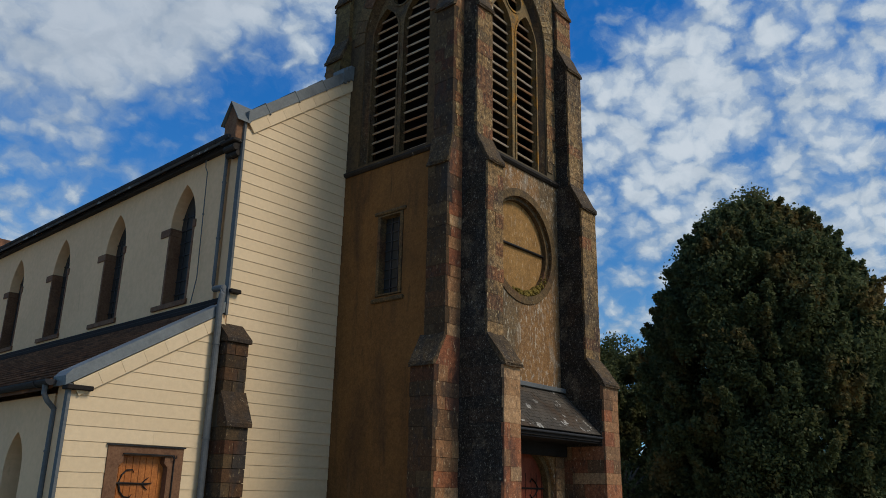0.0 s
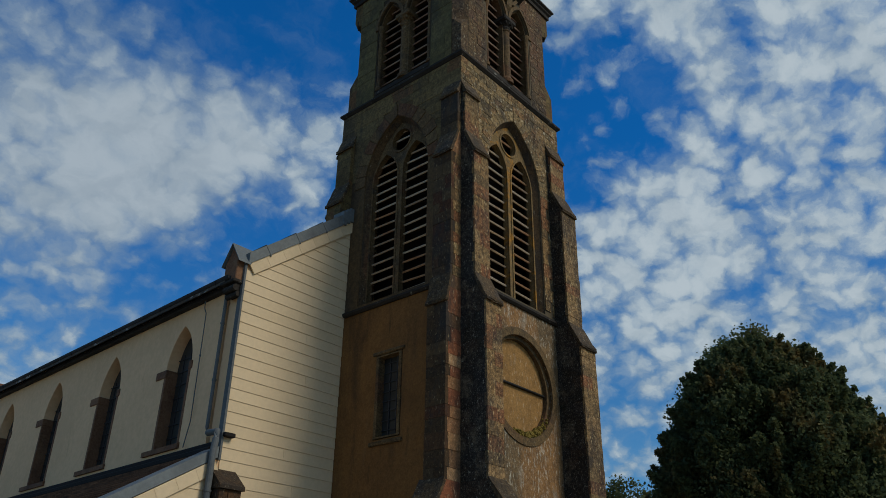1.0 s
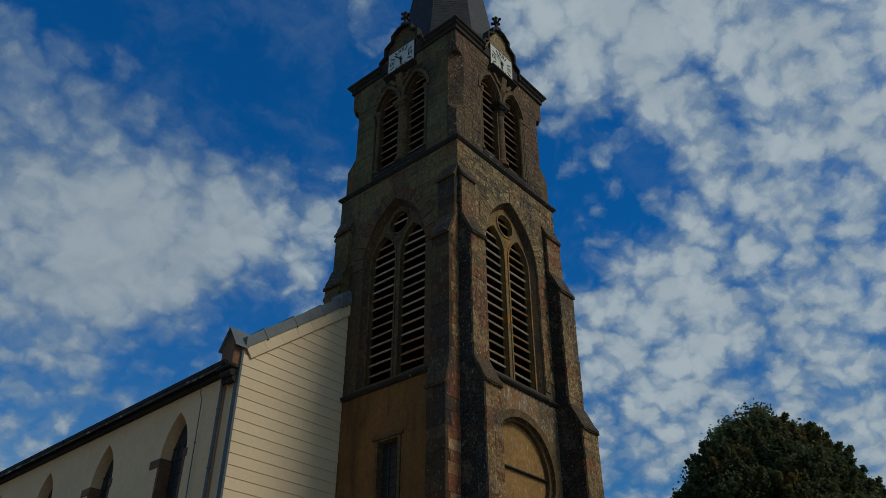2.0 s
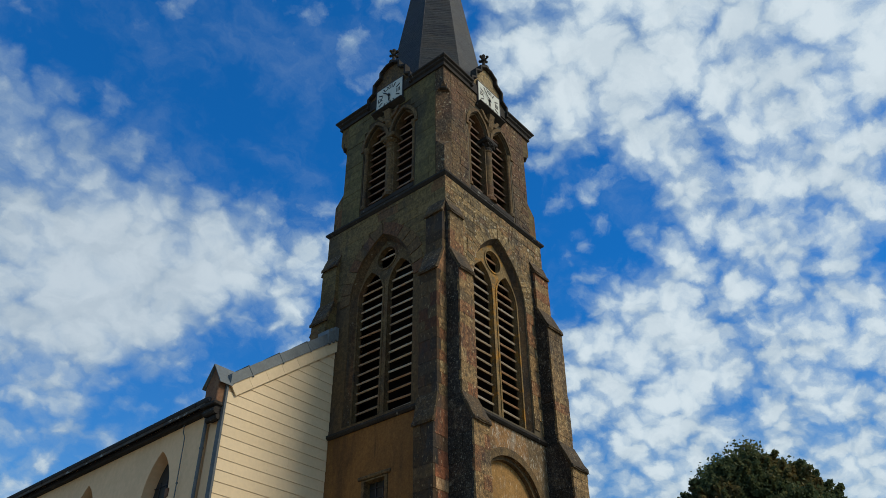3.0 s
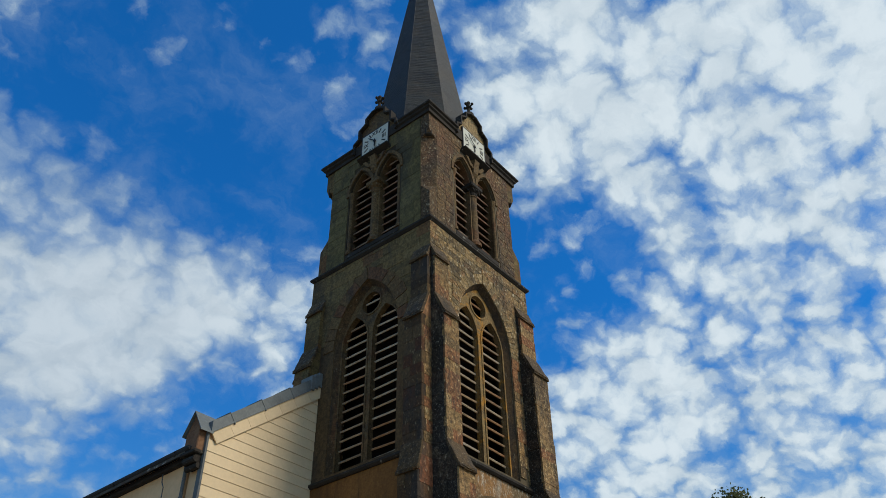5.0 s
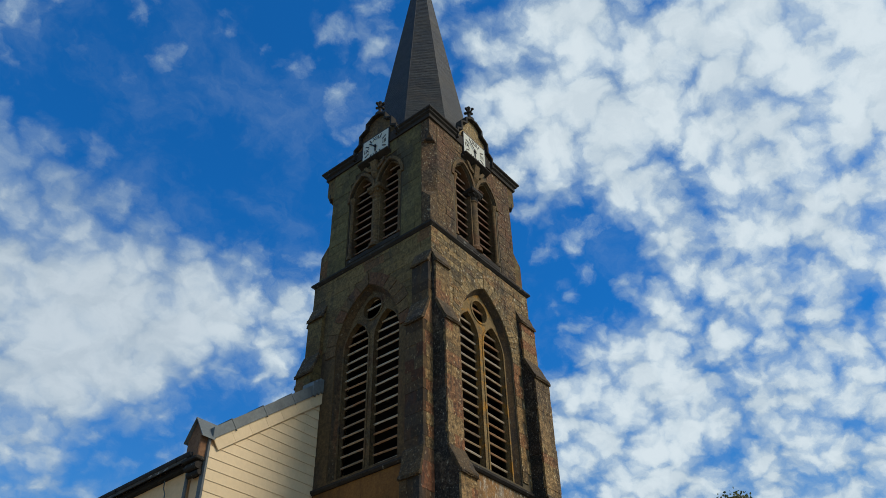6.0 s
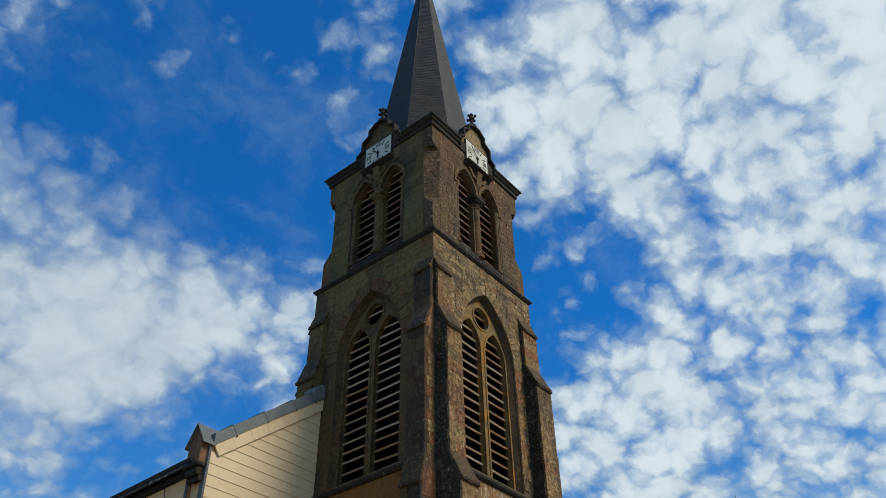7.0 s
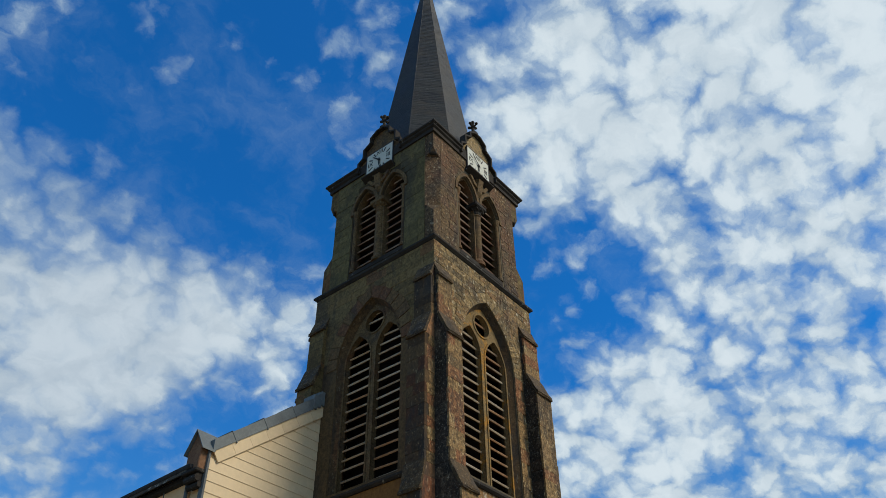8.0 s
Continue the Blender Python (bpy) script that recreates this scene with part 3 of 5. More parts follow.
belfry, clock_stage = {}, {}


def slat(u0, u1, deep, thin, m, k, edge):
    """A louvre board, darkened for shade, with its outer edge in a lit tone."""
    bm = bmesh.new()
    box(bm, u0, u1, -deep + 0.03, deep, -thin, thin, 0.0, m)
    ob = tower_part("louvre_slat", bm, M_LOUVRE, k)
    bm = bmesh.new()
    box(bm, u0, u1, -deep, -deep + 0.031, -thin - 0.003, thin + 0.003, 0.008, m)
    tower_part("nosing", bm, edge, k, "front edge in a lit, paler tone", parent=ob)


for k in range(4):
    u1 = A if k % 2 == 0 else A - 0.55
    holes = []
    if k == 0:
        holes = [circle(0.04, DISC_Z, DISC_R), arch(0.0, 1.3, 0.02, 1.7, rise=1.05)]
    elif k == 1:
        holes = [[(-0.36, 6.15), (-0.36, 8.27), (0.54, 8.27), (0.54, 6.15)]]
    tower_part("lower_wall", plate([(-u1, 0), (u1, 0), (u1, STRING1), (-u1, STRING1)], holes, 0.55), M_GREYREND if k == 0 else M_OCHRE, k,
               "weathered grey-brown render streaked with lichen" if k == 0 else "stained ochre render")
    belfry[k] = tower_part("belfry_wall", plate([(-u1, STRING1), (u1, STRING1), (u1, STRING2), (-u1, STRING2)], [LANCET], 0.55), (M_MORTAR, M_BROWNWALL, M_RUBBLE, M_ASHLAR)[k], k)
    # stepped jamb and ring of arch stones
    # reveal stone is darkened: the shade inside the arch is in its colour
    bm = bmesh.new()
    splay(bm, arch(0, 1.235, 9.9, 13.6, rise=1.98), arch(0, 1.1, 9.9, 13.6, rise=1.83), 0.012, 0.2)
    tower_part("splayed_reveal", bm, M_REVEAL, k, "splayed stone reveal, dark with shade in its colour")
    if k > 1:
        bm = bmesh.new()
        ribbon(bm, arch(0, 1.22, 13.5, 13.6, rise=1.96), 0.0, 0.3, -0.012, 0.03)
        tower_part("arch_ring", bm, M_RUBBLE, k)
    # sill and string course
    bm = bmesh.new()
    prism(bm, [(-0.05, STRING1 - 0.07), (-0.1, STRING1 - 0.02), (-0.1, STRING1 + 0.04), (0.02, STRING1 + 0.09), (0.4, STRING1 + 0.26), (0.4, STRING1 - 0.07)], lambda w, v, u: (u, w, v), -1.78, 1.72)
    tower_part("string_course", bm, M_STRING, k, "dark weathered sill course")
    # tracery: two pointed lights and a round eye
    lights = [arch(s * 0.58, 0.475, 9.95, 13.72) for s in (-1, 1)]
    bm = plate(arch(0, 1.125, 9.88, 13.6, rise=1.96), [*lights, circle(0, 14.82, 0.35, 28)], 0.16, 0.2)
    tower_part("tracery", bm, M_TRACERY if k == 0 else M_DRESSED, k, "worn two-light window tracery")
    bm = bmesh.new()
    for s in (-1, 1):
        ribbon(bm, arch(s * 0.58, 0.475, 9.95, 13.72), 0.0, 0.055, 0.175, 0.21)
    ribbon(bm, circle(0, 14.82, 0.35, 28), 0.0, -0.055, 0.175, 0.21, True)
    tower_part("tracery_moulding", bm, M_TRACERY if k == 0 else M_DRESSED, k)
    # louvres
    for s in (-1, 1):
        for i in range(17):
            z = 10.1 + i * 0.284
            half = 0.48
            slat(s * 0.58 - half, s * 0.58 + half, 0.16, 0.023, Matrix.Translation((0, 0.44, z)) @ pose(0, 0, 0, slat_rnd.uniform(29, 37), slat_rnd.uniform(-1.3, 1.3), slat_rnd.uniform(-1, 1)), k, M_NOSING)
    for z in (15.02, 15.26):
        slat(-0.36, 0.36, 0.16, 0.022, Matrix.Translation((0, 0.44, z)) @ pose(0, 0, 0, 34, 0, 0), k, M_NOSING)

# added floors and solid box, near black, stand in for the chamber's shade
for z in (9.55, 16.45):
    part("added_dark_floor", brush(lambda b: box(b, -A + 0.5, A - 0.5, -A + 0.5, A - 0.5, z - 0.1, z)), M_DARKBOARD, tower)
part("added_dark_box", brush(lambda b: box(b, -1.5, 1.5, -1.5, 1.5, 9.56, 21.2)), M_DARKBOARD, tower, "added near-black box for the shade behind the louvres")

# upper string course


def mitred(bm, prof, side, inner):
    """A course along one face, mitred at the corner; side 1 or -1 with inner: only from inner out to that corner."""
    ends = []
    for e in (0, 1):
        ring = []
        for w, v in prof:
            u = (A - w) * (1 if e else -1) if inner is None else (side * inner if e == 0 else side * (A - w))
            ring.append(bm.verts.new((u, w, v)))
        ends.append(ring)
    k = len(prof)
    bm.faces.new(ends[0][::-1])
    bm.faces.new(ends[1])
    for i in range(k):
        bm.faces.new((ends[0][i], ends[0][(i + 1) % k], ends[1][(i + 1) % k], ends[1][i]))


for k in range(4):
    bm = bmesh.new()
    mitred(bm, [(0.3, STRING2 - 0.04), (-0.03, STRING2 - 0.04), (-0.1, STRING2 + 0.03), (-0.1, STRING2 + 0.09), (0.06, STRING2 + 0.22), (0.3, STRING2 + 0.22)], -1, None)
    tower_part("upper_string", bm, M_STRING, k, "dark moulded string course")

# clock stage with chamfered corners
B = 2.31
CH = 0.34
PAIR = arch(-0.62, 0.49, 17.02, 19.55, rise=0.84)[:-1] + [(-0.13, 19.4), (0.13, 19.4)] + arch(0.62, 0.49, 17.02, 19.55, rise=0.84)[1:]
for k in range(4):
    mat = (M_MORTAR, M_JOINT, M_RUBBLE, M_ASHLAR)[k]
    u1 = B - CH
    clock_stage[k] = tower_part("clock_stage_wall", plate([(-u1, STRING2), (u1, STRING2), (u1, TOP), (-u1, TOP)], [PAIR], 0.45, A - B), mat, k)
    # corner pier, square at foot and head, chamfered between
    bm = bmesh.new()
    rings = []
    for z, c in ((STRING2, 0.0), (17.75, 0.0), (18.15, CH), (20.25, CH), (20.36, 0.1), (20.5, 0.0), (TOP, 0.0)):
        lo, hi = -B, -B + CH
        rings.append([bm.verts.new(p) for p in ((hi, lo, z), (min(hi - 0.01, lo + c) + 1e-4, lo, z), (lo, min(hi - 0.01, lo + c) + 1e-4, z), (lo, hi, z), (hi, hi, z))])
    for p, q in zip(rings, rings[1:]):
        for j in range(5):
            bm.faces.new((p[j], p[(j + 1) % 5], q[(j + 1) % 5], q[j]))
    bm.faces.new(rings[0][::-1])
    bm.faces.new(rings[-1])
    part("corner_pier", moved(bm, face(k)), M_REDRUBBLE if k == 0 else M_ASHLAR, tower)
    bm = bmesh.new()
    box(bm, -0.1, 0.1, -0.12, 0.12, 20.28, 20.55, 0.03, pose(-B + 0.13, -B + 0.13, 0, 0, 0, 45))
    part("corbel", moved(bm, face(k)), M_STRING, tower, "small carved corner corbel")
    # arch mouldings
    for c in (-0.62, 0.62):
        bm = bmesh.new()
        ribbon(bm, arch(c, 0.49, 19.5, 19.55, rise=0.84), 0.02, 0.13, 0.02, 0.11)
        ribbon(bm, arch(c, 0.49, 17.05, 19.55, rise=0.84), -0.05, 0.0, 0.14, 0.4)
        tower_part("hood_mould", bm, M_DRESSED, k)
    for s in (-1, 1):
        bm = bmesh.new()
        lathe(bm, [(0.1, 0), (0.1, 0.1), (0.065, 0.16), (0.065, 2.3), (0.1, 2.42), (0.12, 2.55)], 10, (s * 1.05, 0.12, 17.05))
        tower_part("jamb_shaft", bm, M_DRESSED, k)
    bm = bmesh.new()
    lathe(bm, [(0.21, 0), (0.21, 0.12), (0.16, 0.2), (0.135, 0.26), (0.13, 2.02), (0.16, 2.06), (0.14, 2.1)], 16, (0, 0.17, 17.02))
    col = tower_part("column", bm, M_DRESSED, k, "round stone column between the lights")
    bm = bmesh.new()
    lathe(bm, [(0.14, 0), (0.16, 0.06), (0.15, 0.12), (0.25, 0.24), (0.22, 0.27)], 12, (0, 0.17, 19.12))
    for i in range(8):
        an = i * math.pi / 4
        box(bm, -0.035, 0.035, -0.03, 0.03, -0.07, 0.07, 0.02, Matrix.Translation((0.22 * math.cos(an), 0.17 + 0.22 * math.sin(an), 19.32)) @ pose(0, 0, 0, 20, 0, math.degrees(an)))
    box(bm, -0.29, 0.29, -0.06, 0.44, 19.38, 19.56, 0.03)
    tower_part("capital", bm, M_DRESSED if k else M_STRING, k, "carved leafy capital", parent=col)
    bm = bmesh.new()
    box(bm, -1.1, 1.1, 0.05, 0.5, 16.85, 17.04, 0.02)
    tower_part("sill", bm, M_STRING, k)
    for s in (-1, 1):
        for i in range(11):
            z = 17.16 + i * 0.31
            half = 0.48
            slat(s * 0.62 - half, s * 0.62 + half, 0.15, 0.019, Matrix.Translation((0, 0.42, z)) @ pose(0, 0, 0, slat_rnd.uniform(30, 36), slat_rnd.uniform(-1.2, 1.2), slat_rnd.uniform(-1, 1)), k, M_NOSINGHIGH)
    # cornice
    for sd in (-1, 1):
        bm = bmesh.new()
        mitred(bm, [(0.3, TOP - 0.02), (0.03, TOP - 0.02), (0.0, TOP + 0.04), (-0.06, TOP + 0.09), (-0.07, TOP + 0.15), (-0.13, TOP + 0.19), (-0.13, TOP + 0.25), (0.3, TOP + 0.34)], sd, 0.96)
        tower_part("cornice", bm, M_STRING, k, "dark moulded cornice")
part("tower_cap", brush(lambda b: box(b, -A, A, -A, A, TOP - 0.1, TOP + 0.33)), M_STRING, tower)

# stepped clock gablets with finials, and their dials
NUMERALS = {0: "XII", 3: "III", 6: "VI", 9: "IX"}


def dial_numeral(text, size, m, parent):
    cu = bpy.data.curves.new("numeral", "FONT")
    cu.body, cu.size, cu.align_x, cu.align_y, cu.extrude = text, size, "CENTER", "CENTER", 0.004
    tmp = bpy.data.objects.new("numeral", cu)
    scene.collection.objects.link(tmp)
    me = bpy.data.meshes.new_from_object(tmp.evaluated_get(bpy.context.evaluated_depsgraph_get()))
    bpy.data.objects.remove(tmp)
    me.materials.append(M_IRON)
    ob = new("numeral", me)
    ob.matrix_basis = m
    ob.parent = parent
    return ob


for k in range(4):
    inner = [(0.93, TOP), (0.93, 21.74), (0.7, 21.88), (0.7, 22.28), (0.4, 22.46), (0.4, 22.7), (0.14, 22.88)]
    outer = [(1.0, TOP), (1.0, 21.78), (0.77, 21.92), (0.77, 22.32), (0.47, 22.5), (0.47, 22.74), (0.16, 22.95)]
    # faces off the front dark, cheeks tan: shade and sunlight are in the colours
    bm = plate(inner + [(-u, v) for u, v in inner[::-1]], [], 0.22, 0.05)
    gablet = tower_part("clock_gablet", bm, M_RUBBLEPIECE if k == 0 else M_DRESSED, k, "stepped stone gablet that carries the clock")
    bm = bmesh.new()
    box(bm, -0.9, 0.9, 0.26, 0.95, TOP + 0.2, 21.76, 0.02)
    box(bm, -0.67, 0.67, 0.26, 0.9, 21.7, 22.3, 0.02)
    box(bm, -0.37, 0.37, 0.26, 0.85, 22.2, 22.72, 0.02)
    prism(bm, [(-0.36, 22.7), (0.36, 22.7), (0.13, 22.86), (-0.13, 22.86)], lambda u, v, w: (u, w, v), 0.262, 0.84)
    tower_part("gablet_cheeks", bm, M_RUBBLEPIECE, k, "rubble cheeks behind the gablet in a sunlit tan tone", parent=gablet)
    bm = plate(outer + [(-u, v) for u, v in outer[::-1]] + [(-u, v) for u, v in inner] + inner[::-1], [], 0.24, -0.09)
    tower_part("gablet_coping", bm, M_STRING, k, parent=gablet)
    bm = bmesh.new()
    lathe(bm, [(0.19, -0.1), (0.17, 0.04), (0.1, 0.1), (0.065, 0.16), (0.055, 0.34), (0.1, 0.38), (0.1, 0.42), (0.05, 0.46), (0.045, 0.56), (0.07, 0.62), (0.075, 0.67), (0.04, 0.73), (0.01, 0.75)], 10, (0, 0.12, 23.08))
    for an in range(0, 360, 90):
        c, q = math.cos(radians(an)), math.sin(radians(an))
        tube(bm, [(r * c, 0.12 + r * q, 23.5 + z) for r, z in ((0.03, 0.0), (0.09, 0.015), (0.145, 0.06))], [0.04, 0.036, 0.032], 7)
        bmesh.ops.create_icosphere(bm, subdivisions=2, radius=0.056, matrix=Matrix.Translation((0.16 * c, 0.12 + 0.16 * q, 23.58)))
    tower_part("finial", bm, M_STRING, k, "weathered leafy stone finial", parent=gablet)
    # bracket shelf under the dial
    bm = bmesh.new()
    prism(bm, [(0.08, 20.66), (-0.08, 20.74), (-0.16, 20.78), (-0.16, 20.83), (0.08, 20.83)], lambda w, v, u: (u, w, v), -0.68, 0.68)
    tower_part("clock_shelf", bm, M_STRING, k)
    bm = bmesh.new()
    prism(bm, [(0.06, 19.95), (-0.03, 20.1), (-0.06, 20.35), (-0.12, 20.62), (0.06, 20.7)], lambda w, v, u: (u, w, v), -0.12, 0.12)
    prism(bm, [(-0.5, 20.6), (-0.3, 20.32), (0, 20.18), (0.3, 20.32), (0.5, 20.6), (0.38, 20.62), (0.22, 20.42), (0, 20.33), (-0.22, 20.42), (-0.38, 20.62)], lambda u, v, w: (u, w, v), -0.03, 0.1)
    tower_part("carved_bracket", bm, M_DRESSED, k, "carved scroll bracket under the clock")
    clock = thing("tower_clock", "square white clock dial with black numerals on the tower", "clock", "tower clocks")
    clock.matrix_world = on_face(k, -0.02) @ Matrix.Translation((0.0, 0, 21.38)) @ pose(0, 0, 0, 90, 0, 0)
    hw, hh = 0.59, 0.52
    part("dial", brush(lambda b: box(b, -hw, hw, -hh, hh, -0.03, 0.0, 0.006)), M_WHITE, clock, "flat white enamelled dial")
    bm = bmesh.new()
    for x0, x1, y0, y1 in ((-hw - 0.03, hw + 0.03, hh, hh + 0.03), (-hw - 0.03, hw + 0.03, -hh - 0.03, -hh), (-hw - 0.03, -hw, -hh, hh), (hw, hw + 0.03, -hh, hh)):
        box(bm, x0, x1, y0, y1, -0.05, 0.006)
    part("frame", bm, M_LEAD, clock)
    for h in range(12):
        an = radians(30 * h)
        x, y = 0.455 * math.sin(an), 0.41 * math.cos(an)
        if h in NUMERALS:
            dial_numeral(NUMERALS[h], 0.25, pose(x * 0.9, y * 0.92, 0.006), clock)
        else:
            part("hour_mark", brush(lambda b: box(b, -0.021, 0.021, -0.095, 0.095, 0.002, 0.008, 0, pose(x, y, 0, 0, 0, -30 * h))), M_IRON, clock)
    for name, turn, ln, wd, lift in (("hour_hand", 178, 0.3, 0.03, 0.02), ("minute_hand", 314, 0.43, 0.022, 0.032)):
        bm = bmesh.new()
        prism(bm, [(-wd * 0.7, -0.1), (wd * 0.7, -0.1), (wd, ln * 0.7), (0, ln), (-wd, ln * 0.7)], lambda u, v, w: (u, v, w), lift, lift + 0.008)
        part(name, moved(bm, pose(0, 0, 0, 0, 0, -turn)), M_IRON, clock)
    bm = bmesh.new()
    lathe(bm, [(0.05, 0), (0.05, 0.045), (0.02, 0.055)], 12)
    part("hub", bm, M_IRON, clock)

# octagonal slate spire in courses
bm = bmesh.new()
SP0, SP1, SR = TOP + 0.34, 35.8, 2.02
rows = 118
last = None
for i in range(rows):
    t0, t1 = i / rows, (i + 1) / rows
    z0, z1 = SP0 + (SP1 - SP0) * t0, SP0 + (SP1 - SP0) * t1
    r0, r1 = SR * (1 - t0) + 0.02, SR * (1 - t1) + 0.02
    for r, z in ((r0 + 0.013, z0 - 0.015), (r1 + 0.004, z1)):
        ring = [bm.verts.new((r * math.cos(radians(22.5 + 45 * j)), r * math.sin(radians(22.5 + 45 * j)), z)) for j in range(8)]
        if last:
            for j in range(8):
                bm.faces.new((last[j], last[(j + 1) % 8], ring[(j + 1) % 8], ring[j]))
        else:
            bm.faces.new(ring[::-1])
        last = ring
bm.faces.new(last)
spire = part("spire", bm, M_SLATE, tower, "steep octagonal spire of small grey slates")
for j in range(8):
    bm = bmesh.new()
    d = Vector((math.cos(radians(22.5 + 45 * j)), math.sin(radians(22.5 + 45 * j)), 0))
    tube(bm, [d * (SR + 0.015) + Vector((0, 0, SP0)), d * 0.03 + Vector((0, 0, SP1))], [0.012, 0.008], 6)
    part("hip", bm, M_SLATE, spire, "thin slate hip strip")
bm = bmesh.new()
tube(bm, [(0, 0, SP1 - 0.2), (0, 0, SP1 + 1.6)], 0.03, 8)
box(bm, -0.35, 0.35, -0.03, 0.03, SP1 + 1.05, SP1 + 1.11)
part("spire_cross", bm, M_IRON, spire)

# blind round panel on the front
bm = bmesh.new()
prism(bm, circle(0.02, DISC_Z, DISC_R + 0.02), lambda u, v, w: (u, w, v), 0.2, 0.3)
disc = tower_part("round_panel", bm, M_DISC, 0, "blind round window filled with ochre plaster")
bm = bmesh.new()
ribbon(bm, circle(0.04, DISC_Z, DISC_R), 0.0, -0.2, -0.03, 0.06, True)
tower_part("ring_moulding", bm, M_DRESSED, 0)
bm = bmesh.new()
ribbon(bm, circle(0.02, DISC_Z, DISC_R - 0.03), -0.03, 0.06, 0.08, 0.26, True)
tower_part("inner_ring", bm, M_DRESSED, 0)
bm = bmesh.new()
box(bm, -1.18, 1.2, 0.13, 0.22, DISC_Z - 0.02, DISC_Z + 0.03, 0.01)
tower_part("iron_bar", bm, M_IRON, 0, "dark iron bar across the round panel")
rnd = random.Random(5)
bm = bmesh.new()
for i in range(620):
    an = radians(rnd.gauss(-74, 17))
    r = DISC_R - 0.06 + rnd.uniform(-0.07, 0.06)
    s = rnd.uniform(0.014, 0.046)
    bmesh.ops.create_icosphere(bm, subdivisions=1, radius=s, matrix=Matrix.Translation((0.02 + r * math.cos(an), rnd.uniform(-0.02, 0.18), DISC_Z + r * math.sin(an))))
M_MOSS = material("moss_cushion", (0.1, 0.075, 0.012), (0.24, 0.17, 0.03), 12.0, 0.95, 0.6)
tagged(part("moss", moved(bm, on_face(0)), M_MOSS), "yellow-brown moss cushions in the round panel's lower rim", "moss", kind="stuff")

# slit window on the nave's side
slit = thing("slit_window", "narrow leaded slit window in a grey stone frame", "window")
bm = bmesh.new()
ribbon(bm, [(-0.34, 6.17), (-0.34, 8.25), (0.52, 8.25), (0.52, 6.17)], -0.1, 0.0, -0.02, 0.45, True)
part("frame", moved(bm, on_face(1)), M_DRESSED, slit)
part("lintel", moved(brush(lambda b: box(b, -0.46, 0.62, -0.05, 0.1, 8.27, 8.36, 0.02)), on_face(1)), M_DRESSED, slit)
part("sill", moved(brush(lambda b: box(b, -0.46, 0.62, -0.06, 0.3, 6.0, 6.1, 0.02)), on_face(1)), M_DRESSED, slit, "lichen-spotted sill")
part("pane", moved(brush(lambda b: box(b, -0.34, 0.5, 0.19, 0.21, 6.2, 8.22)), on_face(1)), M_GLASS, slit)
for u in (-0.02, 0.22):
    part("bar", moved(brush(lambda b: box(b, u - 0.014, u + 0.014, 0.16, 0.19, 6.2, 8.22)), on_face(1)), M_LEAD, slit)
for i in range(8):
    part("bar", moved(brush(lambda b: box(b, -0.34, 0.5, 0.16, 0.185, 6.38 + i * 0.24, 6.4 + i * 0.24)), on_face(1)), M_LEAD, slit)

# ---- buttresses ----
HIGHSTONES = [piece_mesh("stone", M_STONEHIGH, s + 40, 0.007, 0.014) for s in range(6)]
STONES = [piece_mesh("stone", M_STONE, s, 0.007, 0.014) for s in range(6)]
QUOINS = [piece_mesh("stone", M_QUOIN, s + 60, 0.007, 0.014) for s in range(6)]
RUBBLES = [piece_mesh("stone", M_CRUSTSHADE, s + 20, 0.01, 0.012) for s in range(6)]


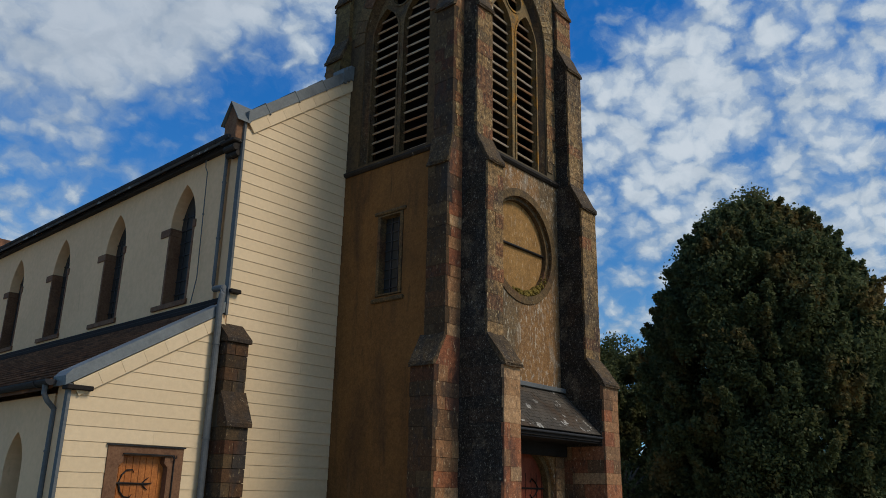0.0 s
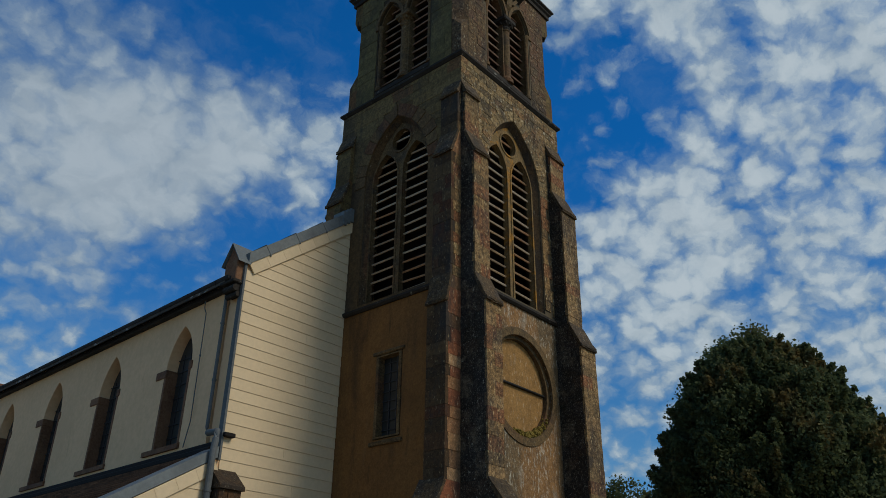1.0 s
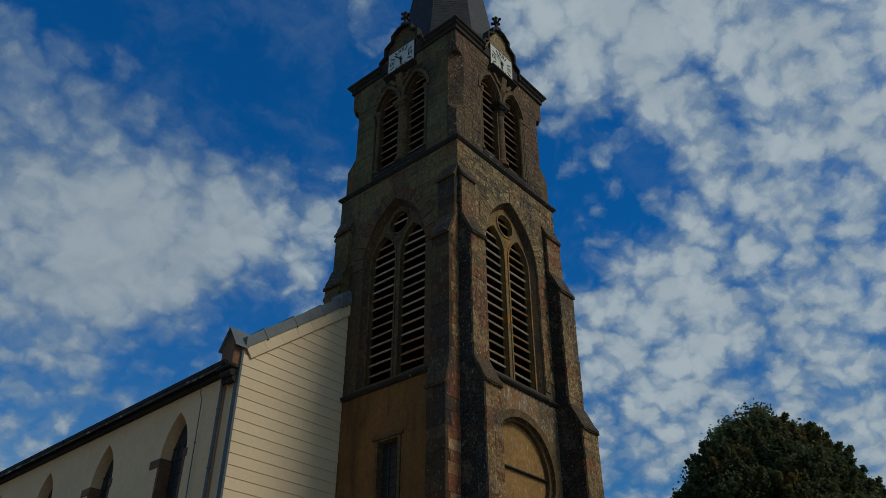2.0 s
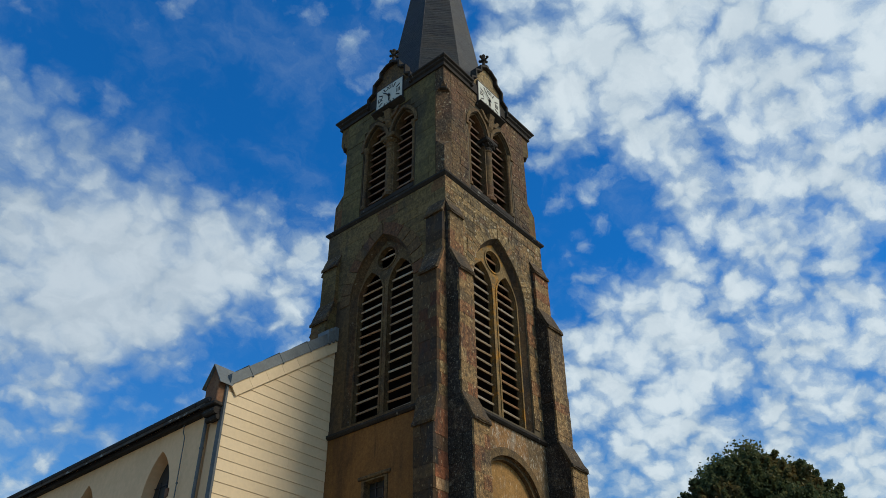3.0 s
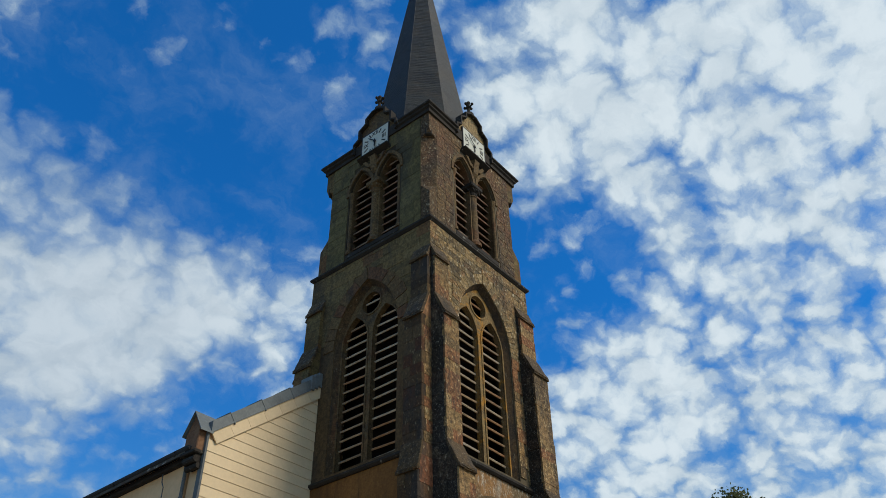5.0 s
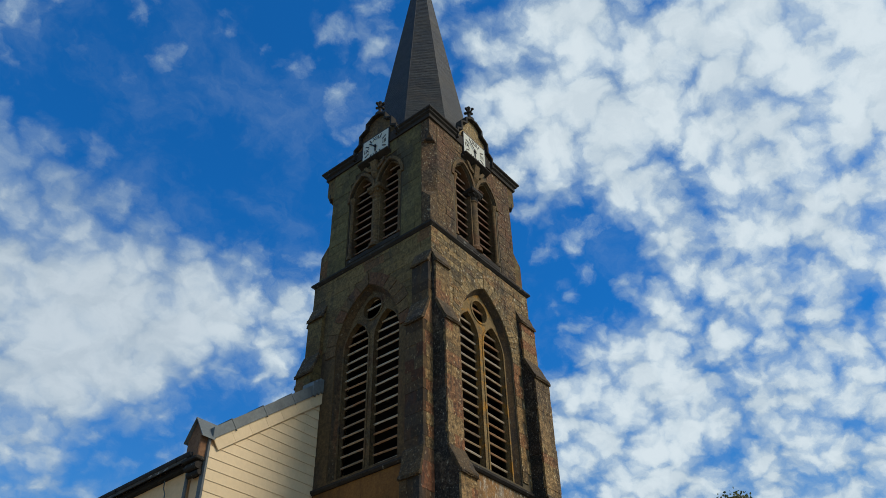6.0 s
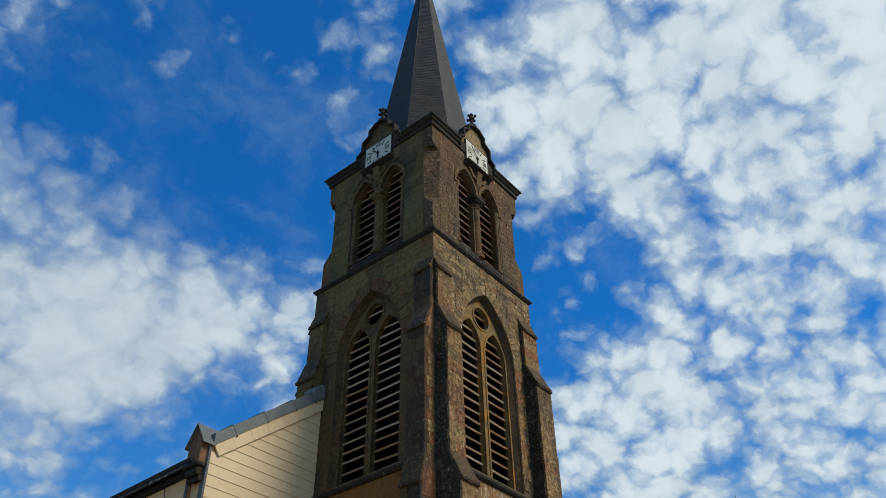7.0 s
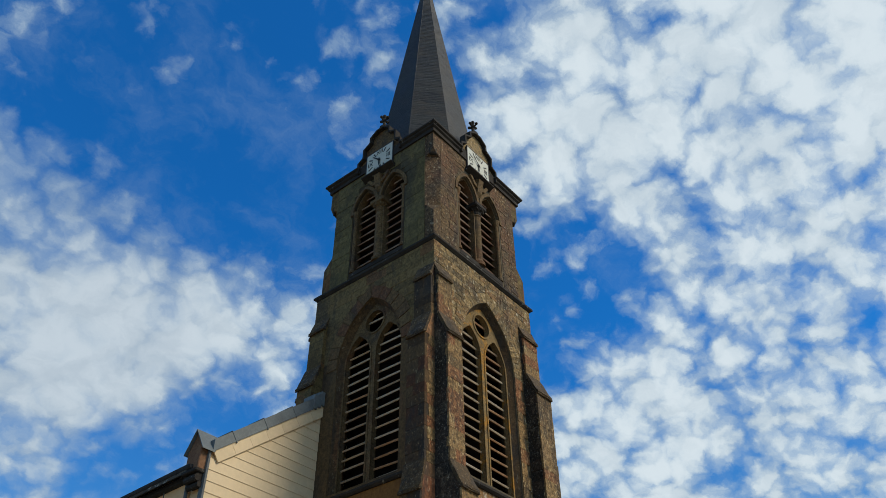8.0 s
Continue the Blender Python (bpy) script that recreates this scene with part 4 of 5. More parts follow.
def buttress(k, u0, u1, deep, seen, wide=(0.0, 0.0)):
    """A four-stage corner buttress on the k-th side. deep: its projection in the stages from the top down."""
    p0, p1, p2, p3 = deep
    l0, l1 = u0 - wide[0], u1 + wide[1]
    but = new("buttress")
    but.parent = tower
    but["label"] = "stepped buttress of mixed red and grey sandstone blocks"
    inset = 0.03 if seen else 0.0
    bm = bmesh.new()
    prof = [(0.3, 0), (-p3, 0), (-p3, 4.24), (-p2, 4.86), (-p2, 8.95), (-p1, 9.62), (-p1, 13.19), (-p0, 13.86), (-p0, 15.2), (0, 15.62), (0.3, 15.62)]
    prism(bm, [(w + (inset if w < 0 else 0), z) for w, z in prof], lambda w, v, u: (u, w, v), u0 + inset, u1 - inset)
    box(bm, l0 + inset, l1 - inset, -p3 + inset, 0.3, 0.0, 4.24)
    part("core", moved(bm, on_face(k)), M_MORTAR if seen else M_ASHLAR, but)
    for (pa, za), (pb, zb) in (((p3, 4.24), (p2, 4.86)), ((p2, 8.95), (p1, 9.62)), ((p1, 13.19), (p0, 13.86)), ((p0, 15.2), (0.0, 15.62))):
        bm = bmesh.new()
        ua, ub = (l0, l1) if za < 5 else (u0, u1)
        prism(bm, [(-pa - 0.06, za - 0.075), (-pa - 0.065, za - 0.01), (-pa - 0.03, za + 0.05), (-pb - 0.01, zb + 0.05), (-pb + 0.02, zb - 0.05), (-pa + 0.03, za - 0.05)], lambda w, v, u: (u, w, v), ua - 0.03, ub + 0.03)
        bmesh.ops.subdivide_edges(bm, edges=bm.edges[:], cuts=3, use_grid_fill=True)
        worn = random.Random(int(za * 10) + k)
        for v in bm.verts:
            v.co += Vector([worn.uniform(-0.012, 0.012) for _ in range(3)])
        part("weathering", moved(bm, on_face(k)), M_WEATHERING, but, "sloping lichen-covered cap stone")
        if seen:
            zm = (za + zb) / 2
            for va, vb, wa, wb in ((za - 0.06, zm, -pa, -(pa + pb) / 2), (zm, zb, -(pa + pb) / 2, -pb)):
                bm = bmesh.new()
                prism(bm, [(wa + 0.01, va + 0.002), (wb + 0.01, vb - 0.002), (0.02, vb - 0.002), (0.02, va + 0.002)], lambda w, v, u: (u, w, v), ua - 0.004, ub + 0.004)
                part("stone", moved(bm, on_face(k)), M_CRUSTSHADE if k == 0 else M_STONE, but)
    if not seen:
        return but
    rnd = random.Random(k * 10 + int(u0 * 7))
    for z0, z1, p in ((0.0, 4.2, p3), (4.86, 8.9, p2), (9.62, 13.14, p1), (13.86, 15.15, p0)):
        z = z0
        s0, s1 = (l0, l1) if z0 < 1 else (u0, u1)
        n = max(1, round((z1 - z0) / 0.31))
        hs = [rnd.uniform(0.8, 1.25) for _ in range(n)]
        tot = sum(hs)
        for i, h in enumerate(hs):
            dz = h / tot * (z1 - z0)
            cut = ((0.04, 0.07, 0.03, 0.05)[i % 4] + rnd.uniform(0, 0.015)) if k == 0 else (0.06, 0.14, 0.09)[i % 3] + rnd.uniform(0, 0.03)
            spans = [(-p, min(0.0, -p + cut))]
            if p - cut > 0.04:
                rest = -p + cut
                if -rest > 0.55:
                    mid = rest * ((0.3, 0.62)[i % 2] + rnd.uniform(-0.1, 0.1))
                    spans += [(rest, mid), (mid, 0.0)]
                else:
                    spans.append((rest, 0.0))
            for j, (wa, wb) in enumerate(spans):
                across = [(s0, s1)]
                if j == 0 and rnd.random() < 0.4:
                    m_ = s0 + (s1 - s0) * rnd.choice((0.36, 0.5, 0.64))
                    across = [(s0, m_), (m_, s1)]
                for ua, ub in across:
                    g = 0.0015
                    o = rnd.uniform(0.0, 0.012)
                    # front flanks darker than ends; nave-side ends darker than flanks: shade in the colour
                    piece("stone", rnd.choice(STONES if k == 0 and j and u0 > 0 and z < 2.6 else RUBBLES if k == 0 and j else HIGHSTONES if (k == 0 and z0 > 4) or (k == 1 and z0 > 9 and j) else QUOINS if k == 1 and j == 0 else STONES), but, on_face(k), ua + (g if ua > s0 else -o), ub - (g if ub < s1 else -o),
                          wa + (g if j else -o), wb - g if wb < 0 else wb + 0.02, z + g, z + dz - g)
            z += dz
    return but


buttress(0, -A, -A + 0.57, (0.15, 0.44, 0.76, 1.2), True)
buttress(0, A - 0.7, A, (0.15, 0.44, 0.76, 1.2), True)
buttress(1, A - 0.58, A, (0.14, 0.38, 0.52, 0.84), True, (0.08, 0.0))
buttress(1, -A, -A + 0.6, (0.14, 0.38, 0.52, 0.84), False)
for k in (2, 3):
    buttress(k, -A, -A + 0.6, (0.15, 0.42, 0.7, 1.1), False)
    buttress(k, A - 0.6, A, (0.15, 0.42, 0.7, 1.1), False)

# ---- porch ----
porch = thing("porch", "shallow porch with a slate lean-to roof between two buttresses", "porch")
ra, rb = Vector((0, -A, 4.1)), Vector((0, -A - 1.08, 2.98))
ln = (rb - ra).length
slope = math.degrees(math.atan2(ra.z - rb.z, rb.y - ra.y))
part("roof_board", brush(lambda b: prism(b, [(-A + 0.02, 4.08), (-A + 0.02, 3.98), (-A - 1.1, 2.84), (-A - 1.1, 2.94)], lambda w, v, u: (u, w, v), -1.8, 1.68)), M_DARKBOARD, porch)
rnd = random.Random(3)
slate_me = piece_mesh("slate", M_PORCHSLATE, 2, 0.01, 0.02)
PX0, PX1 = -1.8, 1.66
for i in range(13):
    t0 = i / 13
    y0, z0 = -A - 0.04 - 1.08 * (1 - t0), 2.99 + 1.08 * t0
    ncol = 15
    for j in range(ncol):
        w = (PX1 - PX0) / ncol
        x0 = PX0 + (j + (0.5 if i % 2 else 0.0)) * w
        m = Matrix.Translation((min(x0, PX1 - w / 2) + w / 2, y0, z0 + rnd.uniform(0, 0.006))) @ pose(0, 0, 0, 42, 0, rnd.uniform(-1, 1))
        piece("slate", slate_me, porch, m, -w / 2 + 0.004, w / 2 - 0.004, 0.0, 0.2, 0.0, 0.012)
part("flashing", brush(lambda b: box(b, -1.8, 1.68, -A - 0.14, -A + 0.01, 4.06, 4.17, 0.01, None)), M_PIPE, porch, "lead flashing against the wall")
bm = bmesh.new()
tube(bm, [(-1.8, -A - 1.14, 2.93), (1.66, -A - 1.14, 2.93)], 0.028, 10)
part("gutter", bm, M_GUTTER, porch)
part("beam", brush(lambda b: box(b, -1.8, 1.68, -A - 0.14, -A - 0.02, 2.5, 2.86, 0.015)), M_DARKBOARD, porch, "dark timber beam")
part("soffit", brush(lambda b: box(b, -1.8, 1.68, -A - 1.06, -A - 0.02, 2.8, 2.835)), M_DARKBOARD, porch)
front_door = thing("front_door", "red-brown plank church door with iron strap hinges", "door")
leaf = part("leaf", brush(lambda b: prism(b, arch(0.0, 1.32, 0.03, 1.7, rise=1.05), lambda u, v, w: (u, -A + w, v), 0.26, 0.32)), M_REDDOOR, front_door)
bm = bmesh.new()
ribbon(bm, arch(0.0, 1.3, 0.03, 1.7, rise=1.05), -0.14, 0.01, 0.1, 0.27)
part("inner_jamb", moved(bm, on_face(0)), M_DRESSED, front_door, "chamfered inner door jamb")
for i in range(11):
    x = -1.1 + i * 0.22
    part("groove", brush(lambda b: box(b, x - 0.006, x + 0.006, -A + 0.252, -A + 0.259, 0.1, 2.1)), M_IRON, leaf)
bm = bmesh.new()
for z in (0.7, 1.75):
    for q in (-1, 1):
        tube(bm, [(q * 1.15, -A + 0.245, z), (q * 0.2, -A + 0.245, z)], 0.02, 6)
        for sg in (-1, 1):
            tube(bm, [(q * 0.95, -A + 0.245, z), (q * 0.82, -A + 0.245, z + sg * 0.14), (q * 0.68, -A + 0.245, z + sg * 0.22), (q * 0.6, -A + 0.245, z + sg * 0.14)], 0.015, 6)
part("strap_hinge", bm, M_IRON, leaf, "curled black iron strap hinges")
doorframe = new("door_surround")
doorframe.parent = porch
doorframe["label"] = "dressed stone door jambs"
rnd = random.Random(8)
for s, (xa, xb) in ((-1, (-1.78, -1.3)), (1, (1.3, 1.67))):
    z = 0.0
    while z < 2.4:
        h = rnd.uniform(0.24, 0.36)
        piece("stone", rnd.choice(STONES), doorframe, Matrix.Identity(4), xa, xb, -A - 0.05, -A + 0.25, z + 0.005, min(2.5, z + h) - 0.005)
        z += h

# ---- the nave and its side aisles ----
YG, XN, XA, NAVE_END = 1.68, -5.62, -8.84, 27.0
SL, SLA = 0.792, 0.606            # roof slopes of nave and aisle
ZE, ZA = 10.05, 3.42              # wall heads at the nave's and aisle's corners
PITCH = 3.65
TURN = Matrix.Translation((0, YG, 0)) @ pose(0, 0, 0, 0, 0, -1.76) @ Matrix.Translation((0, -YG, 0))   # the nave stands slightly askew to its front


def window_arch(y, half, z0, spring, rise):
    return arch(y, half, z0, spring, 8, rise)


def side_wall(x, z0, z1, holes, thick, name, mat, flip, y0=YG + 0.52):
    """A wall along the nave; u runs along y, outside is towards -x."""
    bm = plate([(y0 + 0.02, z0), (NAVE_END, z0), (NAVE_END, z1), (y0 + 0.02, z1)], holes, thick)
    m = Matrix(((0, 1, 0, x), (1, 0, 0, 0), (0, 0, 1, 0), (0, 0, 0, 1)))
    moved(bm, m)
    if flip:
        moved(bm, Matrix.Diagonal((-1, 1, 1, 1)))
    return tagged(part(name, bm, mat), "cream plastered church wall with pointed windows", "wall", kind="structure")


NWIN = [4.03 + PITCH * i for i in range(6)]
AWIN = [3.78 + PITCH * i for i in range(6)]
nave_holes = [window_arch(y, 0.6, 5.98, 7.95, 1.13) for y in NWIN]
aisle_holes = [window_arch(y, 0.46, 0.95, 1.85, 0.78) for y in AWIN]
for flip in (False, True):
    side_wall(XN, 0, 9.75, nave_holes, 0.6, "wall_nave_far" if flip else "wall_nave_near", M_PLASTER, flip)
    side_wall(XA + 0.06, 0, 3.3, aisle_holes, 0.5, "wall_aisle_far" if flip else "wall_aisle_near", M_PLASTER, flip)


def clerestory_window(y):
    """A pointed window with sandstone jambs, blocks at sill and spring, and leaded panes."""
    win = thing("clerestory_window", "tall pointed leaded window with brown sandstone jambs in a cream wall", "window", "nave windows", (XN, y, 5.98))

    def at(u, w, v):
        return (w, u, v)
    for s in (-1, 1):
        bm = bmesh.new()
        prism(bm, [(s * 0.53, 0), (s * 0.615, 0), (s * 0.615, 1.82), (s * 0.53, 1.82)], lambda u, v, w: at(u, w, v), -0.012, 0.5)
        part("jamb", bm, M_BROWNSTONE, win, "brown sandstone jamb")
        bm = bmesh.new()
        box(bm, -0.03, 0.5, *((0.53, 1.02) if s > 0 else (-0.67, -0.53)), 1.82, 2.03, 0.012)
        part("impost", bm, M_BROWNSTONE, win)
    bm = bmesh.new()
    prism(bm, [(-0.06, -0.14), (-0.06, -0.02), (0.3, 0.1), (0.3, -0.14)], lambda w, v, u: (w, u, v), -0.66, 1.0)
    part("sill", bm, M_BROWNSTONE, win)
    bm = bmesh.new()
    prism(bm, arch(0, 0.58, 0.0, 1.97, 8, 1.09), lambda u, v, w: at(u, w, v), 0.3, 0.315)
    part("pane", bm, M_GLASS, win)
    for i in range(7):
        part("bar", brush(lambda b: box(b, 0.275, 0.3, -0.54, 0.54, 0.28 + i * 0.34, 0.3 + i * 0.34)), M_LEAD, win)
    for u in (-0.3, 0.0, 0.3):
        part("bar", brush(lambda b: box(b, 0.28, 0.3, u - 0.01, u + 0.01, 0.05, 2.45)), M_LEAD, win)
    return win


first = clerestory_window(NWIN[0])
for y in NWIN[1:]:
    copy_thing(first, pose(XN, y, 5.98))
for y in NWIN:
    copy_thing(first, pose(-XN, y, 5.98, 0, 0, 180))


def aisle_window(y):
    win = thing("aisle_window", "small pointed leaded window in the low aisle wall", "window", "aisle windows", (XA + 0.06, y, 0.95))
    bm = bmesh.new()
    prism(bm, arch(0, 0.47, 0.0, 0.9, 8, 0.79), lambda u, v, w: (w, u, v), 0.34, 0.355)
    part("pane", bm, M_GLASS, win)
    bm = bmesh.new()
    prism(bm, [(-0.05, -0.1), (-0.05, 0.0), (0.3, 0.05), (0.3, -0.1)], lambda w, v, u: (w, u, v), -0.46, 0.46)
    part("sill", bm, M_BROWNSTONE, win)
    for i in range(4):
        part("bar", brush(lambda b: box(b, 0.32, 0.34, -0.36, 0.36, 0.25 + i * 0.3, 0.27 + i * 0.3)), M_LEAD, win)
    return win


first = aisle_window(AWIN[0])
for y in AWIN[1:]:
    copy_thing(first, pose(XA + 0.06, y, 0.95))
for y in AWIN:
    copy_thing(first, pose(-XA - 0.06, y, 0.95, 0, 0, 180))

# gable walls behind the boards: nave with both aisles
DX0, DX1, DZ = -7.97, -6.35, 2.36     # outer edges of the side door's stone frame
RIDGE = ZE - XN * SL
outline = [(XA, 0), (-XA, 0), (-XA, ZA), (-XN, ZA + (XN - XA) * SLA), (-XN, ZE), (0, RIDGE), (XN, ZE), (XN, ZA + (XN - XA) * SLA), (XA, ZA)]
gable_hole = [[(DX0, 0.02), (DX1, 0.02), (DX1, DZ), (DX0, DZ)]]
bm = plate(outline, gable_hole, 0.5)
wall_gable = tagged(part("wall_gable", moved(bm, Matrix.Translation((0, YG + 0.03, 0))), M_PLASTER), "church gable wall clad in cream horizontal boards", "wall", kind="structure")
bm = plate(outline, [], 0.5)
tagged(part("wall_back", moved(bm, TURN @ Matrix.Translation((0, NAVE_END - 0.02, 0))), M_PLASTER), "plain cream back gable of the church", "wall", kind="structure")

# roofs
for s in (-1, 1):
    for name, rows, xe, run, ze, sl, label in (("roof_nave", 30, 5.95, 5.95, ZE - 0.41, SL, "dark slated pitched roof of the nave"),
                                               ("roof_aisle", 17, 9.05, 3.42, 3.44, SLA, "low lean-to aisle roof of dark brown tile courses")):
        bm = bmesh.new()
        prism(bm, [(s * xe, ze - 0.01), (s * (xe - run), ze + run * sl - 0.01), (s * (xe - run), ze + run * sl - 0.11), (s * xe, ze - 0.11)], lambda u, v, w: (u, w, v), YG + 0.22, NAVE_END + 0.25)
        tiles = M_TILE if name == "roof_aisle" else M_PORCHSLATE
        roof = tagged(part(name, bm, tiles), label, "roof", kind="structure")
        for i in range(rows):
            x0, x1 = s * (xe - run * i / rows), s * (xe - run * (i + 1.1) / rows)
            z0, z1 = ze + run * sl * i / rows, ze + run * sl * (i + 1.1) / rows
            bm = bmesh.new()
            prism(bm, [(x0, z0 + 0.1), (x1, z1 + 0.012), (x1, z1 - 0.005), (x0 - s * 0.1, z0 + 0.01), (x0, z0 + 0.065)], lambda u, v, w: (u, w, v), YG + 0.2, NAVE_END + 0.28)
            part("tile_course", bm, tiles, roof)
    bm = bmesh.new()
    box(bm, *sorted((s * 5.56, s * 5.8)), YG + 0.1, NAVE_END, 5.5, 5.62, 0.02)
    box(bm, *sorted((s * 5.56, s * 5.68)), YG + 0.1, NAVE_END, 5.62, 5.76, 0.02)
    tagged(part("trim_flashing", bm, M_DARKBOARD), "dark lead flashing over the aisle roof", "flashing", kind="structure")
    bm = bmesh.new()
    box(bm, *sorted((s * 5.6, s * 5.78)), YG + 0.3, NAVE_END, 9.49, 9.62, 0.02)
    tagged(part("trim_eaves", bm, M_GUTTER), "dark eaves board under the nave roof", "eaves", kind="structure")


def gutter(x, z, r, label):
    g = thing("gutter", label, "gutter", "eaves gutters")
    bm = bmesh.new()
    k = 9
    prof = [(r * math.cos(math.pi + math.pi * i / k), r * math.sin(math.pi + math.pi * i / k)) for i in range(k + 1)]
    prof += [((r - 0.012) * math.cos(2 * math.pi - math.pi * i / k), (r - 0.012) * math.sin(2 * math.pi - math.pi * i / k)) for i in range(k + 1)]
    prism(bm, prof, lambda u, v, w: (x + u, w, z + v), YG + 0.06, NAVE_END)
    part("trough", bm, M_GUTTER, g)
    bm = bmesh.new()
    prism(bm, [p for p in prof[:k + 1]], lambda u, v, w: (x + u, w, z + v), YG + 0.035, YG + 0.065)
    part("end_cap", bm, M_GUTTER, g)
    for i in range(9):
        y = YG + 0.6 + i * 2.6
        bm = bmesh.new()
        ribbon(bm, [((r + 0.012) * math.cos(math.pi + math.pi * j / 8), (r + 0.012) * math.sin(math.pi + math.pi * j / 8)) for j in range(9)], -0.006, 0.006, -0.02, 0.02)
        part("bracket", moved(bm, Matrix.Translation((x, y, z))), M_GUTTER, g)
    return g


gutter(-5.88, 9.69, 0.11, "dark half-round gutter along the nave eaves")
gutter(-9.1, 3.5, 0.11, "dark half-round gutter along the aisle eaves")
gutter(5.88, 9.69, 0.11, "dark half-round gutter along the nave eaves")
gutter(9.1, 3.5, 0.11, "dark half-round gutter along the aisle eaves")


def pipe(label, pts, r, clips):
    g = thing("downpipe", label, "downpipe", "rainwater pipes")
    bm = bmesh.new()
    tube(bm, pts, r, 12)
    part("pipe", bm, M_PIPE, g)
    for (x, y, z) in clips:
        bm = bmesh.new()
        lathe(bm, [(r + 0.012, -0.02), (r + 0.012, 0.02)], 12, (x, y, z))
        part("clip", bm, M_PIPE, g)
    return g


pipe("grey downpipe from the nave gutter to the aisle roof", [(-5.8, 2.24, 9.55), (-5.74, 2.24, 9.38), (-5.72, 2.24, 9.25), (-5.72, 2.24, 6.1), (-5.74, 2.18, 5.95), (-5.8, 1.9, 5.9)], 0.042, [(-5.72, 2.24, 8.6), (-5.72, 2.24, 7.2)])
pipe("thin grey cable pipe on the nave wall", [(-5.68, 3.22, 9.45), (-5.68, 3.2, 9.25), (-5.68, 3.1, 9.1), (-5.64, 3.1, 6.4), (-5.64, 3.25, 5.8)], 0.013, [(-5.66, 3.1, 8.0)])
pipe("grey downpipe at the nave corner", [(-5.86, 1.95, 5.9), (-5.86, 1.6, 5.88), (-5.9, 1.55, 5.7), (-5.93, 1.55, 5.4), (-5.93, 1.55, 0.05)], 0.075, [(-5.93, 1.55, 4.6), (-5.93, 1.55, 2.6), (-5.93, 1.55, 1.0)])
pipe("grey swan-neck downpipe on the aisle wall", [(-9.1, 2.2, 3.42), (-9.1, 2.2, 3.25), (-9.02, 2.2, 3.12), (-8.87, 2.2, 2.98), (-8.87, 2.2, 2.8), (-8.87, 2.2, 0.05)], 0.05, [(-8.87, 2.2, 2.2), (-8.87, 2.2, 1.0)])

for ob in scene.collection.all_objects:
    if not ob.parent and ob.name.split(".")[0] in ("wall_nave_near", "wall_nave_far", "wall_aisle_near", "wall_aisle_far", "clerestory_window", "aisle_window", "roof_nave", "roof_aisle", "trim_flashing", "trim_eaves", "gutter"):
        ob.matrix_basis = TURN @ ob.matrix_basis

